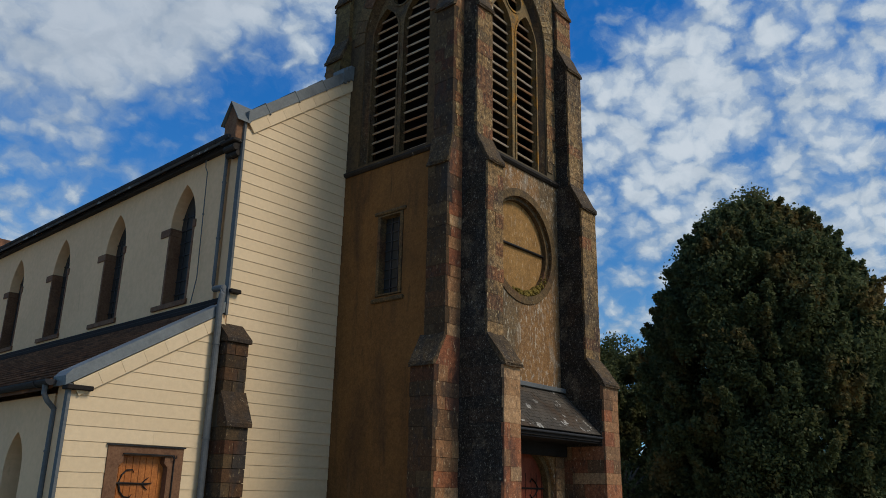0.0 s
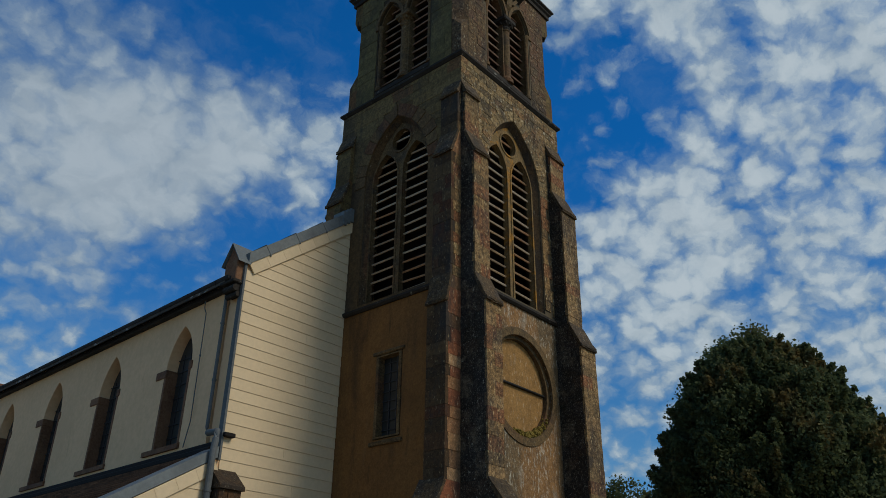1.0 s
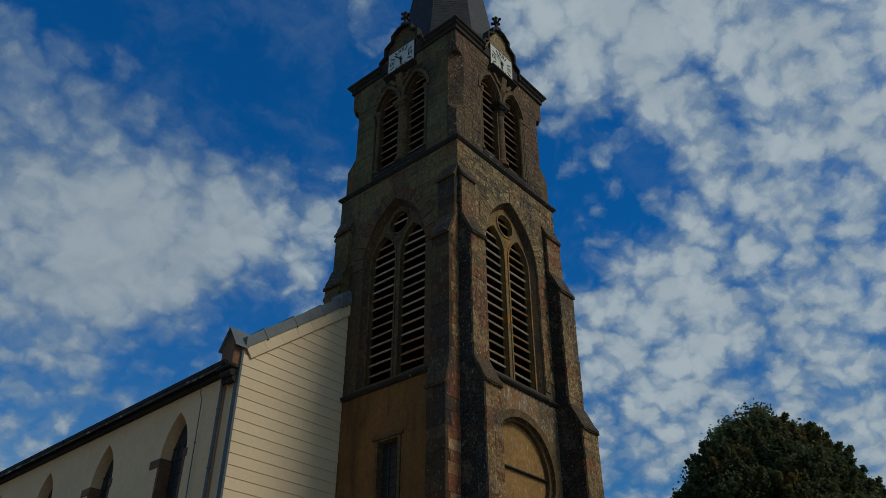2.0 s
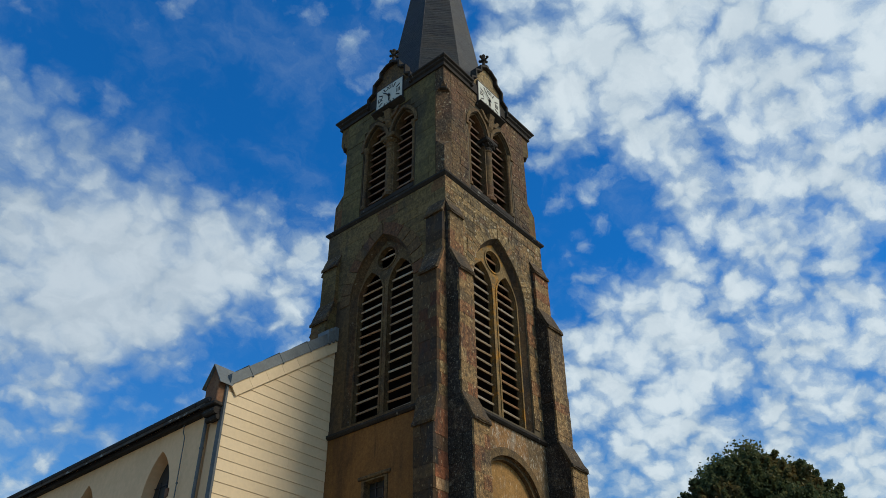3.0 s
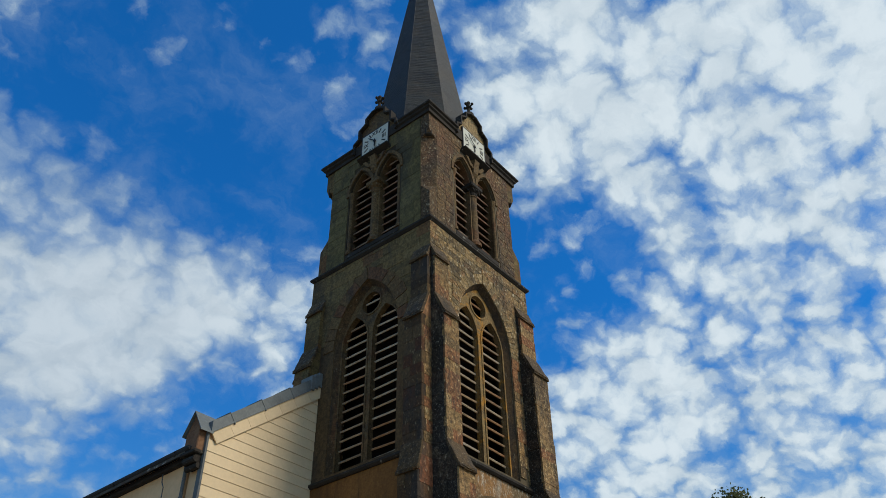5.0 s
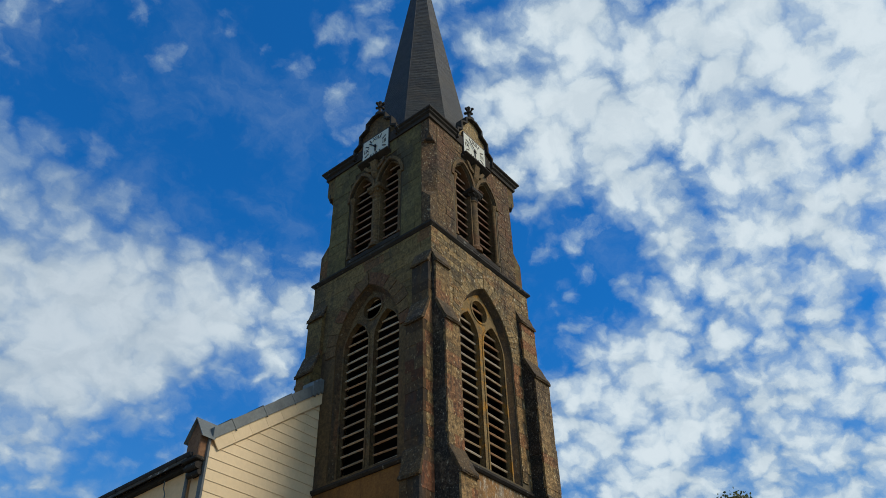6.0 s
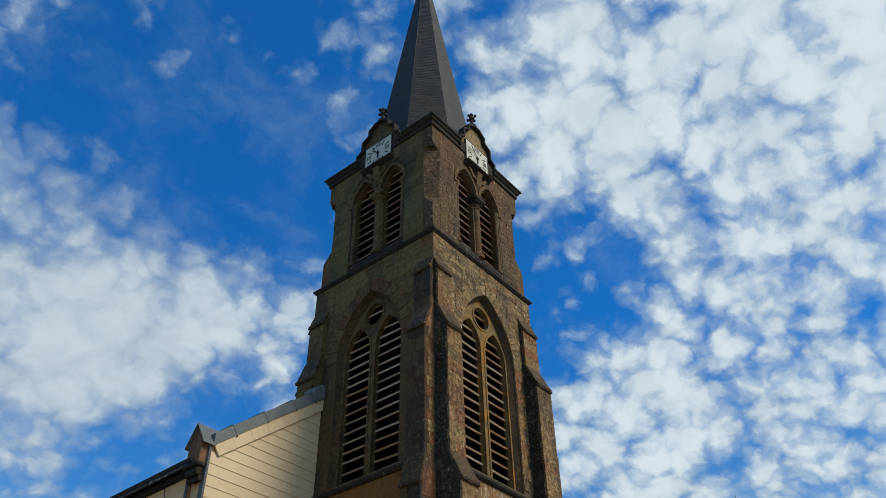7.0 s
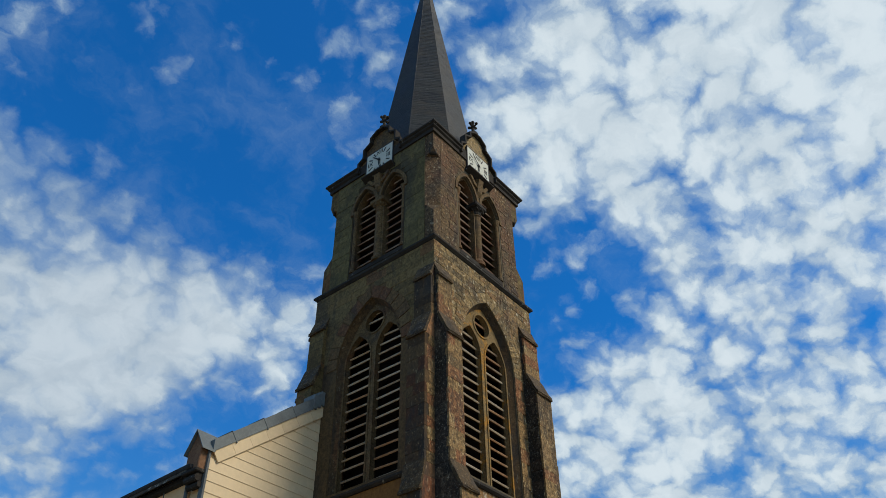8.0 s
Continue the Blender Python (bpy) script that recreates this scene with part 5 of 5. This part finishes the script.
# zinc copings on the gable, corner trims, kneeler
coping = thing("gable_coping", "blue-grey zinc coping along the nave gable", "coping")
for s in (-1, 1):
    bm = bmesh.new()
    prism(bm, [(s * 5.64, ZE + 0.03 * SL - 0.05), (s * 0.02, RIDGE - 0.02), (s * 0.02, RIDGE + 0.38), (s * 5.64, ZE + 0.03 * SL + 0.26)], lambda u, v, w: (u, w, v), YG - 0.08, YG + 0.5)
    part("zinc_sheet", bm, M_ZINC, coping)
    for i in range(4):
        x = 5.2 - i * 0.86
        zt = ZE + 0.29 + (5.64 - x) * (RIDGE + 0.38 - ZE - 0.284) / 5.62
        part("standing_seam", brush(lambda b: box(b, -0.012, 0.012, YG - 0.092, YG + 0.505, -0.3, 0.022, 0.004, pose(s * x, 0, zt, 0, -s * -38.5, 0))), M_ZINC, coping)
    bm = bmesh.new()
    for i in range(3):
        box(bm, *sorted((s * (2.385 + 0.13 * i), s * (2.52 + 0.13 * i))), YG - 0.1 - 0.004 * i, YG + 0.34, 12.55 - 0.1 * i, 12.98 - 0.1 * i, 0.008)
    part("stepped_flashing", bm, M_ZINC, coping, "zinc upstand against the tower")
    kneel = thing("gable_kneeler", "small sandstone kneeler under a folded zinc saddle roof", "kneeler", "gable kneelers")
    bm = bmesh.new()
    box(bm, *sorted((s * 5.66, s * 5.9)), YG + 0.02, YG + 0.52, 9.56, 10.08, 0.02)
    prism(bm, [(YG + 0.02, 10.08), (YG + 0.52, 10.08), (YG + 0.27, 10.5)], lambda u, v, w: (w, u, v), *sorted((s * 5.66, s * 5.88)))
    part("block", bm, M_BROWNSTONE, kneel, "orange-brown sandstone block")
    bm = bmesh.new()
    box(bm, *sorted((s * 5.66, s * 5.96)), YG - 0.01, YG + 0.56, 9.48, 9.57, 0.02)
    box(bm, *sorted((s * 5.66, s * 5.86)), YG + 0.04, YG + 0.5, 9.38, 9.49, 0.02)
    for zc, rr, xo in ((9.36, 0.085, 5.84), (9.22, 0.07, 5.76)):
        tube(bm, [(s * xo, YG + 0.03, zc), (s * xo, YG + 0.46, zc)], rr, 10)
    box(bm, *sorted((s * 5.62, s * 5.78)), YG + 0.05, YG + 0.44, 9.2, 9.4, 0.01)
    part("corbel", bm, M_STRING, kneel, "dark moulded corbel with two rolls")
    bm = bmesh.new()
    for ya in (YG - 0.1, YG + 0.61):
        low = [(s * 5.95, ya, 10.0), (s * 5.95, YG + 0.27, 10.56), (s * 5.16, YG + 0.27, 10.56), (s * 5.6, ya, 10.0)]
        foot, head = [bm.verts.new(p) for p in low], [bm.verts.new((p[0], p[1], p[2] + 0.03)) for p in low]
        bm.faces.new(foot[::-1])
        bm.faces.new(head)
        for q in range(4):
            bm.faces.new((foot[q], foot[(q + 1) % 4], head[(q + 1) % 4], head[q]))
    part("zinc_cap", bm, M_ZINC, kneel)
    trim = thing("aisle_coping", "blue-grey zinc coping along the aisle gable", "coping", "aisle copings")
    bm = bmesh.new()
    prism(bm, [(s * 8.98, ZA - 0.04), (s * 5.74, ZA + 3.2 * SLA - 0.02), (s * 5.74, ZA + 3.2 * SLA + 0.22), (s * 8.9, ZA + 0.26), (s * 9.0, ZA + 0.14)], lambda u, v, w: (u, w, v), YG - 0.06, YG + 0.45)
    part("zinc_sheet", bm, M_ZINC, trim)
    tagged(part("trim_corner", brush(lambda b: box(b, *sorted((s * 8.85, s * 8.91)), YG - 0.05, YG + 0.08, 0, ZA)), M_PIPE), "grey metal corner trim", "trim", kind="structure")
    tagged(part("trim_corner", brush(lambda b: box(b, *sorted((s * 5.655, s * 5.71)), YG - 0.05, YG + 0.1, 5.3, ZE)), M_PIPE), "grey metal corner trim", "trim", kind="structure")
    for x, z, ww in ((8.72, 3.36, 0.5), (5.55, 5.86, 0.28)):
        stub = thing("beam_end", "dark sawn-off timber stub at the wall corner", "beam end", "beam ends")
        part("stub", brush(lambda b: box(b, *sorted((s * (x - ww / 2), s * (x + ww / 2))), YG - 0.14, YG + 0.1, z - 0.05, z + 0.04, 0.012)), M_DARKBOARD, stub)

# transept beyond the nave's end
transept = thing("transept", "brown-roofed transept beyond the end of the nave", "church wing")
TH = 13.85
for s in (-1, 1):
    bm = bmesh.new()
    prism(bm, [(30.2 + s * 3.3, 9.9), (30.2, TH - 0.06), (30.2, TH + 0.06), (30.2 + s * 3.3, 10.02)], lambda u, v, w: (w, u, v), -9.2, 9.2)
    part("roof_slope", bm, M_TILE, transept)
for x in (-8.9, 8.5):
    bm = bmesh.new()
    prism(bm, [(27.6, 0), (33.3, 0), (33.3, 9.9), (30.2, TH - 0.1), (27.6, 10.6)], lambda u, v, w: (w, u, v), x, x + 0.4)
    part("gable_wall", bm, M_PLASTER, transept)
for y in (27.6, 32.9):
    part("side_wall", brush(lambda b: box(b, -8.5, 8.5, y, y + 0.4, 0, 9.88)), M_PLASTER, transept)

# corner buttress at the nave's front
for s in (-1, 1):
    cb = thing("corner_buttress", "short stepped sandstone buttress with two sloping caps", "buttress", "corner buttresses")
    xa, xb = sorted((s * 5.24, s * 5.8))
    prof = [(0.05, 0), (-0.62, 0), (-0.62, 2.88), (-0.36, 3.54), (-0.36, 4.7), (0.0, 5.06), (0.05, 5.06)]
    bm = bmesh.new()
    prism(bm, [(YG + min(w + 0.03, 0.05), z) for w, z in prof], lambda w, v, u: (u, w, v), xa + 0.03, xb - 0.03)
    part("core", bm, M_MORTAR, cb)
    for (pa, za), (pb, zb) in (((0.62, 2.88), (0.36, 3.54)), ((0.36, 4.7), (0.0, 5.06))):
        bm = bmesh.new()
        prism(bm, [(YG - pa - 0.07, za - 0.04), (YG - pa - 0.07, za + 0.04), (YG - pb, zb + 0.06), (YG - pb + 0.06, zb - 0.06), (YG - pb + 0.03, za), (YG - pa, za - 0.04)], lambda w, v, u: (u, w, v), xa - 0.04, xb + 0.04)
        part("weathering", bm, M_DARKCAP, cb, "sloping dark cap stone")
    rnd = random.Random(21)
    for z0, z1, p in ((0, 2.85, 0.62), (3.54, 4.66, 0.36)):
        n = round((z1 - z0) / 0.3)
        for i in range(n):
            za, zb = z0 + (z1 - z0) * i / n, z0 + (z1 - z0) * (i + 1) / n
            o = rnd.uniform(0, 0.012)
            cutx = xa + (xb - xa) * rnd.choice((0.4, 0.6, 1.0))
            for ua, ub in ((xa, cutx), (cutx, xb)):
                if ub - ua > 0.05:
                    piece("stone", rnd.choice(QUOINS), cb, Matrix.Identity(4), ua + 0.004, ub - 0.004, YG - p - o, YG, za + 0.005, zb - 0.005)

# side door in the aisle gable
side_door = thing("side_door", "varnished oak plank door with black iron strap hinges in a stone frame", "door")
bm = plate([(DX0, 0.02), (DX1, 0.02), (DX1, DZ), (DX0, DZ)], [[(-7.72, 0.021), (-7.72, 1.98), (-7.64, 2.06), (-7.64, 2.18), (-6.76, 2.18), (-6.76, 2.06), (-6.68, 1.98), (-6.68, 0.021)]], 0.4)
frame_ = part("stone_frame", moved(bm, Matrix.Translation((0, YG - 0.03, 0))), M_BROWNSTONE, side_door, "shouldered sandstone door frame")
leaf = new("leaf")
leaf.parent = side_door
leaf["label"] = "varnished vertical oak planks"
for i in range(8):
    w = 1.12 / 8
    x = -7.76 + i * w
    part("plank", brush(lambda b: box(b, x + 0.003, x + w - 0.003, YG + 0.14, YG + 0.19, 0.04, 2.24, 0.004)), M_DOOR, leaf)
part("backing", brush(lambda b: box(b, -7.78, -6.62, YG + 0.19, YG + 0.23, 0.03, 2.26)), M_DARKBOARD, side_door)
for z in (0.5, 1.66):
    bm = bmesh.new()
    y = YG + 0.12
    tube(bm, [(-7.7, y, z), (-7.0, y, z), (-6.9, y, z + 0.02)], [0.024, 0.018, 0.008], 6)
    for s in (-1, 1):
        tube(bm, [(-7.6, y, z), (-7.55, y, z + s * 0.16), (-7.46, y, z + s * 0.25), (-7.34, y, z + s * 0.26), (-7.3, y, z + s * 0.2)], [0.02, 0.018, 0.016, 0.012, 0.006], 6)
        tube(bm, [(-7.66, y, z + s * 0.2), (-7.68, y, z + s * 0.28), (-7.6, y, z + s * 0.34)], [0.02, 0.014, 0.006], 6)
        tube(bm, [(-7.12, y, z), (-7.05, y, z + s * 0.07), (-6.98, y, z + s * 0.12)], [0.016, 0.014, 0.006], 6)
    part("strap_hinge", bm, M_IRON, side_door, "curled black iron strap hinge")
bm = bmesh.new()
box(bm, -7.66, -6.56, YG - 0.07, YG - 0.035, 2.2, 2.225)
tube(bm, [(-6.62, YG - 0.06, 2.21), (-6.6, YG - 0.1, 2.16), (-6.54, YG - 0.1, 2.17), (-6.52, YG - 0.06, 2.22)], 0.012, 6)
part("closer_rail", bm, M_IRON, side_door)
part("head_flashing", brush(lambda b: box(b, DX0 - 0.03, DX1 + 0.03, YG - 0.06, YG + 0.02, DZ, DZ + 0.025)), M_GUTTER, side_door)
bm = bmesh.new()
tube(bm, [(-6.56, YG - 0.05, 2.2), (-6.56, YG - 0.05, 0.1)], 0.014, 6)
part("conduit", bm, M_IRON, side_door)

# ---- trees ----


def tree(label, x, y, height, spread, base, seed, clumps, per, leaf_size, mat, profile):
    """A broad tree: trunk, limbs and a crown of small leaves in clumps."""
    rng = np.random.default_rng(seed)
    rnd = random.Random(seed)
    t = thing("tree", label, "tree", at=(x, y, 0))
    bm = bmesh.new()
    tube(bm, [(0, 0, -0.1), (0.05, 0, height * 0.2), (-0.1, 0.1, height * 0.5), (0, 0, height * 0.85)], [0.42, 0.34, 0.2, 0.04], 12)
    part("trunk", bm, M_BARK, t, "brown ridged trunk", smooth=True)
    for i in range(16):
        an, h = i * 2.4, height * (0.18 + 0.035 * i)
        r = spread * 0.6 * profile(h / height)
        bm = bmesh.new()
        tube(bm, [(0, 0, h), (r * 0.4 * math.cos(an), r * 0.4 * math.sin(an), h + 0.7), (r * math.cos(an + 0.2), r * math.sin(an + 0.2), h + 1.4)], [0.15, 0.09, 0.03], 7)
        part("limb", bm, M_BARK, t, smooth=True)
    # boughs near the crown's skin, each a tuft of clumps with gaps between
    boughs = clumps // 46
    hb = base + (height - base) * (np.arange(boughs) + rng.random(boughs)) / boughs
    ab = np.arange(boughs) * 2.39996 + rng.normal(0, 0.25, boughs)
    pb = np.array([profile(v / height) for v in hb])
    rb_ = spread * pb * (0.74 + 0.32 * rng.random(boughs)) - 0.35
    mid = np.stack([np.maximum(rb_, 0) * np.cos(ab), np.maximum(rb_, 0) * np.sin(ab), hb], 1)
    d = rng.normal(0, 1, (boughs * 40, 3))
    d /= np.linalg.norm(d, axis=1)[:, None]
    d *= (0.75 + 0.3 * rng.random((boughs * 40, 1)))
    girth = np.repeat(0.45 + 0.65 * rng.random(boughs), 40)[:, None]
    shell = np.repeat(mid, 40, 0) + d * girth * np.array([1.0, 1.0, 1.3])
    inner = boughs * 6
    hi_ = base + (height - base) * 0.9 * rng.random(inner)
    ai, ri = rng.random(inner) * 6.283, spread * np.array([profile(v / height) for v in hi_]) * 0.75 * np.sqrt(rng.random(inner))
    centre = np.concatenate([shell, np.stack([ri * np.cos(ai), ri * np.sin(ai), hi_], 1)])
    # upright sprigs along the skin
    n_s = boughs * 7
    hs = base + (height * 0.985 - base) * rng.random(n_s) ** 0.7
    as_ = rng.random(n_s) * 6.283
    rs = spread * np.array([profile(v / height) for v in hs]) * (0.84 + 0.16 * rng.random(n_s))
    root = np.stack([rs * np.cos(as_), rs * np.sin(as_), hs], 1)
    lean = np.stack([0.7 * np.cos(as_), 0.7 * np.sin(as_), np.full(n_s, 0.65)], 1) * (0.09 + 0.13 * rng.random((n_s, 1)))
    steps = np.tile(np.arange(6), n_s)
    sprig = np.repeat(root, 6, 0) + np.repeat(lean, 6, 0) * steps[:, None]
    centre = np.concatenate([centre, sprig])
    clumps = len(centre)
    size = 0.3 + 0.3 * rng.random(clumps)
    size[-len(sprig):] = 0.3 * (1.0 - steps / 6.5) + 0.05
    c = np.repeat(centre, per, 0) + np.clip(rng.normal(0, 0.5, (clumps * per, 3)), -0.95, 0.95) * np.repeat(size, per)[:, None]
    k = len(c)
    a = rng.normal(0, 1, (k, 3)); a /= np.linalg.norm(a, axis=1)[:, None]
    b = np.cross(a, rng.normal(0, 1, (k, 3))); b /= np.linalg.norm(b, axis=1)[:, None]
    s = leaf_size * (0.7 + 0.6 * rng.random(k))[:, None]
    quads = np.stack([c - a * s, c + b * s * 0.62, c + a * s, c - b * s * 0.62], 1)
    me = bpy.data.meshes.new("crown")
    me.from_pydata(quads.reshape(-1, 3).tolist(), [], np.arange(4 * k).reshape(-1, 4).tolist())
    me.materials.append(mat)
    ob = new("crown", me)
    ob.parent = t
    ob["label"] = "dense uneven crown of small dark leaves"
    return t


def dome(v):
    return max(0.02, min(1.0, (1.0 - max(0.0, (v - 0.38) / 0.62) ** 2.1) ** 0.62)) * (0.86 + 0.14 * min(1.0, v / 0.3))


tree("large dense broadleaf tree in dark green early autumn leaf", 21.0, -1.1, 14.5, 5.2, 0.6, 4, 6600, 46, 0.088, M_LEAF, dome)
tree("smaller green tree beyond the church with some yellow leaves", 27.0, 9.5, 9.6, 3.6, 0.5, 9, 1500, 40, 0.1, M_LEAF2, dome)
tree("smaller green tree beyond the church with some yellow leaves", 30.0, 5.0, 7.6, 4.0, 0.5, 12, 1300, 40, 0.1, M_LEAF2, dome)

tree("low light green shrub beside the church", 17.5, 4.6, 2.1, 1.7, 0.05, 15, 240, 40, 0.06, M_LEAF2, dome)

# ---- cream boards of the gable ----
bm = bmesh.new()
vs = [bm.verts.new(p) for p in ((-0.5, 0.3, 0.5), (0.5, 0.3, 0.5), (0.5, 0.45, -0.5), (-0.5, 0.45, -0.5), (-0.5, -0.1, 0.5), (0.5, -0.1, 0.5), (0.5, -0.5, -0.5), (-0.5, -0.5, -0.5))]
for f in ((0, 1, 2, 3), (7, 6, 5, 4), (0, 4, 5, 1), (3, 2, 6, 7), (1, 5, 6, 2), (0, 3, 7, 4)):
    bm.faces.new([vs[i] for i in f])
bmesh.ops.recalc_face_normals(bm, faces=bm.faces)
BOARD = bpy.data.meshes.new("board")
bm.to_mesh(BOARD)
bm.free()
BOARD.materials.append(M_SIDING)
ROW, NROW = 0.278, 0.268
rnd = random.Random(17)


def board(x0, x1, z, tall):
    piece("board", BOARD, wall_gable, Matrix.Identity(4), x0 + 0.001, x1 - 0.001, YG - 0.008, YG + 0.03, z, z + tall + 0.012)


def board_row(x0, x1, z, tall, longest=3.4):
    cuts = [x0]
    if x1 - x0 > longest or rnd.random() < 0.3:
        cuts.append(x0 + rnd.uniform(0.25, 0.75) * (x1 - x0))
    cuts.append(x1)
    for a_, b_ in zip(cuts, cuts[1:]):
        board(a_, b_, z, tall)


for i in range(46):                     # nave half of the gable
    z = 10.42 + (i - 38) * NROW
    x0 = XN - 0.02 if z < ZE - 0.38 else XN + (z - ZE + 0.37) / SL
    if z > 0 and -2.39 - x0 > 0.15:
        board_row(x0 if z > 5.0 else XN + 0.15, -2.39, z, NROW)
for i in range(19):                     # aisle end, up to its sloping verge
    z = 2.40 - 8 * ROW + i * ROW
    x0 = XA if z < ZA - 0.3 else XA + (z - ZA + 0.3) / SLA
    x1 = -5.75
    if x1 - x0 > 0.15:
        if z < DZ - 0.05:
            board(x0, DX0, z, ROW)
            board(DX1, x1, z, ROW)
        else:
            board_row(x0, x1, z, ROW)


def verge(x0, z0, x1, z1, wide, n, y):
    """Short boards laid along a sloping edge."""
    ang = math.degrees(math.atan2(z1 - z0, x1 - x0))
    ln_ = math.hypot(x1 - x0, z1 - z0)
    me = piece_mesh("verge_board", M_SIDING, 1, 0.0, 0.01)
    for i in range(n):
        m = Matrix.Translation((x0, y, z0)) @ pose(0, 0, 0, 0, -ang, 0)
        piece("verge_board", me, wall_gable, m, ln_ * i / n + 0.003, ln_ * (i + 1) / n - 0.003, -0.02, 0.02, -wide, 0.0)


verge(XN, ZE + 0.02, -2.4, ZE + 0.02 + (-2.4 - XN) * SL, 0.31, 7, YG - 0.03)
verge(XA, ZA + 0.02, -5.8, ZA + 0.02 + (-5.8 - XA) * SLA, 0.27, 7, YG - 0.03)
tagged(part("cladding_far", brush(lambda b: box(b, 2.4, -XN, YG - 0.02, YG + 0.02, 0.0, ZE - 0.1)), M_SIDING), "cream boarding on the far half of the gable", "cladding", kind="structure")

# ---- wall stones of the tower, seen on its front and on the nave's side ----


def arch_half(z, half, spring, rise):
    """Half the width of a pointed arch at a height; 0 above its point."""
    if z <= spring:
        return half
    r = (half * half + rise * rise) / (2 * half)
    dz = z - spring
    return 0.0 if dz >= rise else max(0.0, half - r + math.sqrt(r * r - dz * dz))


def masonry(name, wall, m, z0, z1, tall, long_, meshes, half, blocked, gap, seed):
    """Courses of single stones on a wall; half(z) is its half width, blocked(z) the half width of the opening in it."""
    rnd_ = random.Random(seed)
    z = z0
    while z < z1 - 0.04:
        h = min(rnd_.uniform(*tall), z1 - z)
        if z1 - z - h < 0.08:
            h = z1 - z
        side = min(half(z + 0.01), half(z + h - 0.01))
        hole = max(blocked(z + 0.01), blocked(z + h - 0.01), blocked(z + h / 2))
        runs = [(-side, side)] if hole <= 0.02 else [(-side, -hole), (hole, side)]
        for a_, b_ in runs:
            u = a_
            while b_ - u > 0.05:
                ln_ = rnd_.uniform(*long_)
                if b_ - u - ln_ < long_[0] * 0.6:
                    ln_ = b_ - u
                out = rnd_.uniform(0.008, 0.02)
                piece(name, rnd_.choice(meshes), wall, m, u + gap, u + ln_ - gap, -out, 0.05, z + gap, z + h - gap)
                u += ln_
        z += h


def voussoirs(k, wall, half, spring, rise, deep, n, mat, seed):
    """Wedge stones round a pointed arch."""
    rnd_ = random.Random(seed)
    r = (half * half + rise * rise) / (2 * half)
    for s in (-1, 1):
        for i in range(n):
            far = r + deep * rnd_.uniform(0.86, 1.1)
            top = math.asin(min(1.0, rise / r))
            a0, a1 = top * (i + 0.035) / n, top * (i + 0.965) / n
            pts = []
            for rr, an in ((r, a0), (far, a0), (far, a1 + (0.06 if i == n - 1 else 0.0)), (r, a1)):
                u = -half + r - rr * math.cos(an)
                pts.append((s * -min(u, -0.006), spring + rr * math.sin(an)))
            bm = bmesh.new()
            prism(bm, pts, lambda u, v, w: (u, w, v), -rnd_.uniform(0.02, 0.032), 0.1)
            tower_part("voussoir", bm, mat, k, parent=wall)


def jambs(k, wall, meshes, seed):
    """Long and short stones beside the lancet."""
    rnd_ = random.Random(seed)
    for s in (-1, 1):
        z, i = 9.98, 0
        while z < 13.58:
            h = min(rnd_.uniform(0.3, 0.42), 13.6 - z)
            w = (0.24, 0.4)[i % 2] + rnd_.uniform(-0.03, 0.03)
            ua, ub = sorted((s * 1.232, s * (1.232 + w)))
            piece("stone", rnd_.choice(meshes), wall, on_face(k), ua + 0.003, ub - 0.003, -rnd_.uniform(0.02, 0.03), 0.06, z + 0.003, z + h - 0.003)
            z, i = z + h, i + 1


RUBBLESTONES = [piece_mesh("stone", M_RUBBLEPIECE, s + 80, 0.035, 0.06) for s in range(6)]
REDSTONES = [piece_mesh("stone", M_REDRUBBLE, s + 90, 0.02, 0.03) for s in range(6)]
OLIVES = [piece_mesh("stone", M_OLIVEBLOCK, s + 130, 0.008, 0.014) for s in range(5)]
BLOCKS = [piece_mesh("stone", M_ASHLARPIECE, s + 100, 0.008, 0.014) for s in range(5)]
JAMBS0 = [piece_mesh("stone", M_STONEHIGH, s + 110, 0.012, 0.02) for s in range(4)]
OPEN_B = lambda z: (1.6 if z < 13.6 else arch_half(z, 1.5, 13.6, 2.3))
HALF_B = lambda z: A + 0.012 if z > 15.3 else A - 0.5
OPEN_C = lambda z: (0.0 if z < 16.9 or z > 20.62 else 1.16 if z < 19.5 else 0.62 + arch_half(z, 0.64, 19.5, 1.1))
for k_, stones_b, stones_c, tall, long_, gap, tall_c, long_c in (
        (0, RUBBLESTONES, REDSTONES, (0.14, 0.24), (0.18, 0.46), 0.003, (0.15, 0.26), (0.2, 0.48)),
        (1, BLOCKS, OLIVES, (0.24, 0.33), (0.4, 0.85), 0.003, (0.26, 0.34), (0.42, 0.85))):
    masonry("stone", belfry[k_], on_face(k_), STRING1 + 0.2 if k_ == 0 else 13.9, STRING2 - 0.04, tall, long_, stones_b, HALF_B, OPEN_B, gap, 50 + k_)
    masonry("stone", clock_stage[k_], on_face(k_, A - B), STRING2 + 0.2, TOP - 0.01, tall_c, long_c, stones_c, lambda z: B - CH - 0.004, OPEN_C, gap, 60 + k_)
    if k_ == 0:
        jambs(k_, belfry[k_], JAMBS0, 70)
    voussoirs(k_, belfry[k_], 1.23, 13.6, 1.97, 0.42 if k_ else 0.36, 7 if k_ else 15, M_VOUSSOIR if k_ else M_RUBBLEPIECE, 80 + k_)
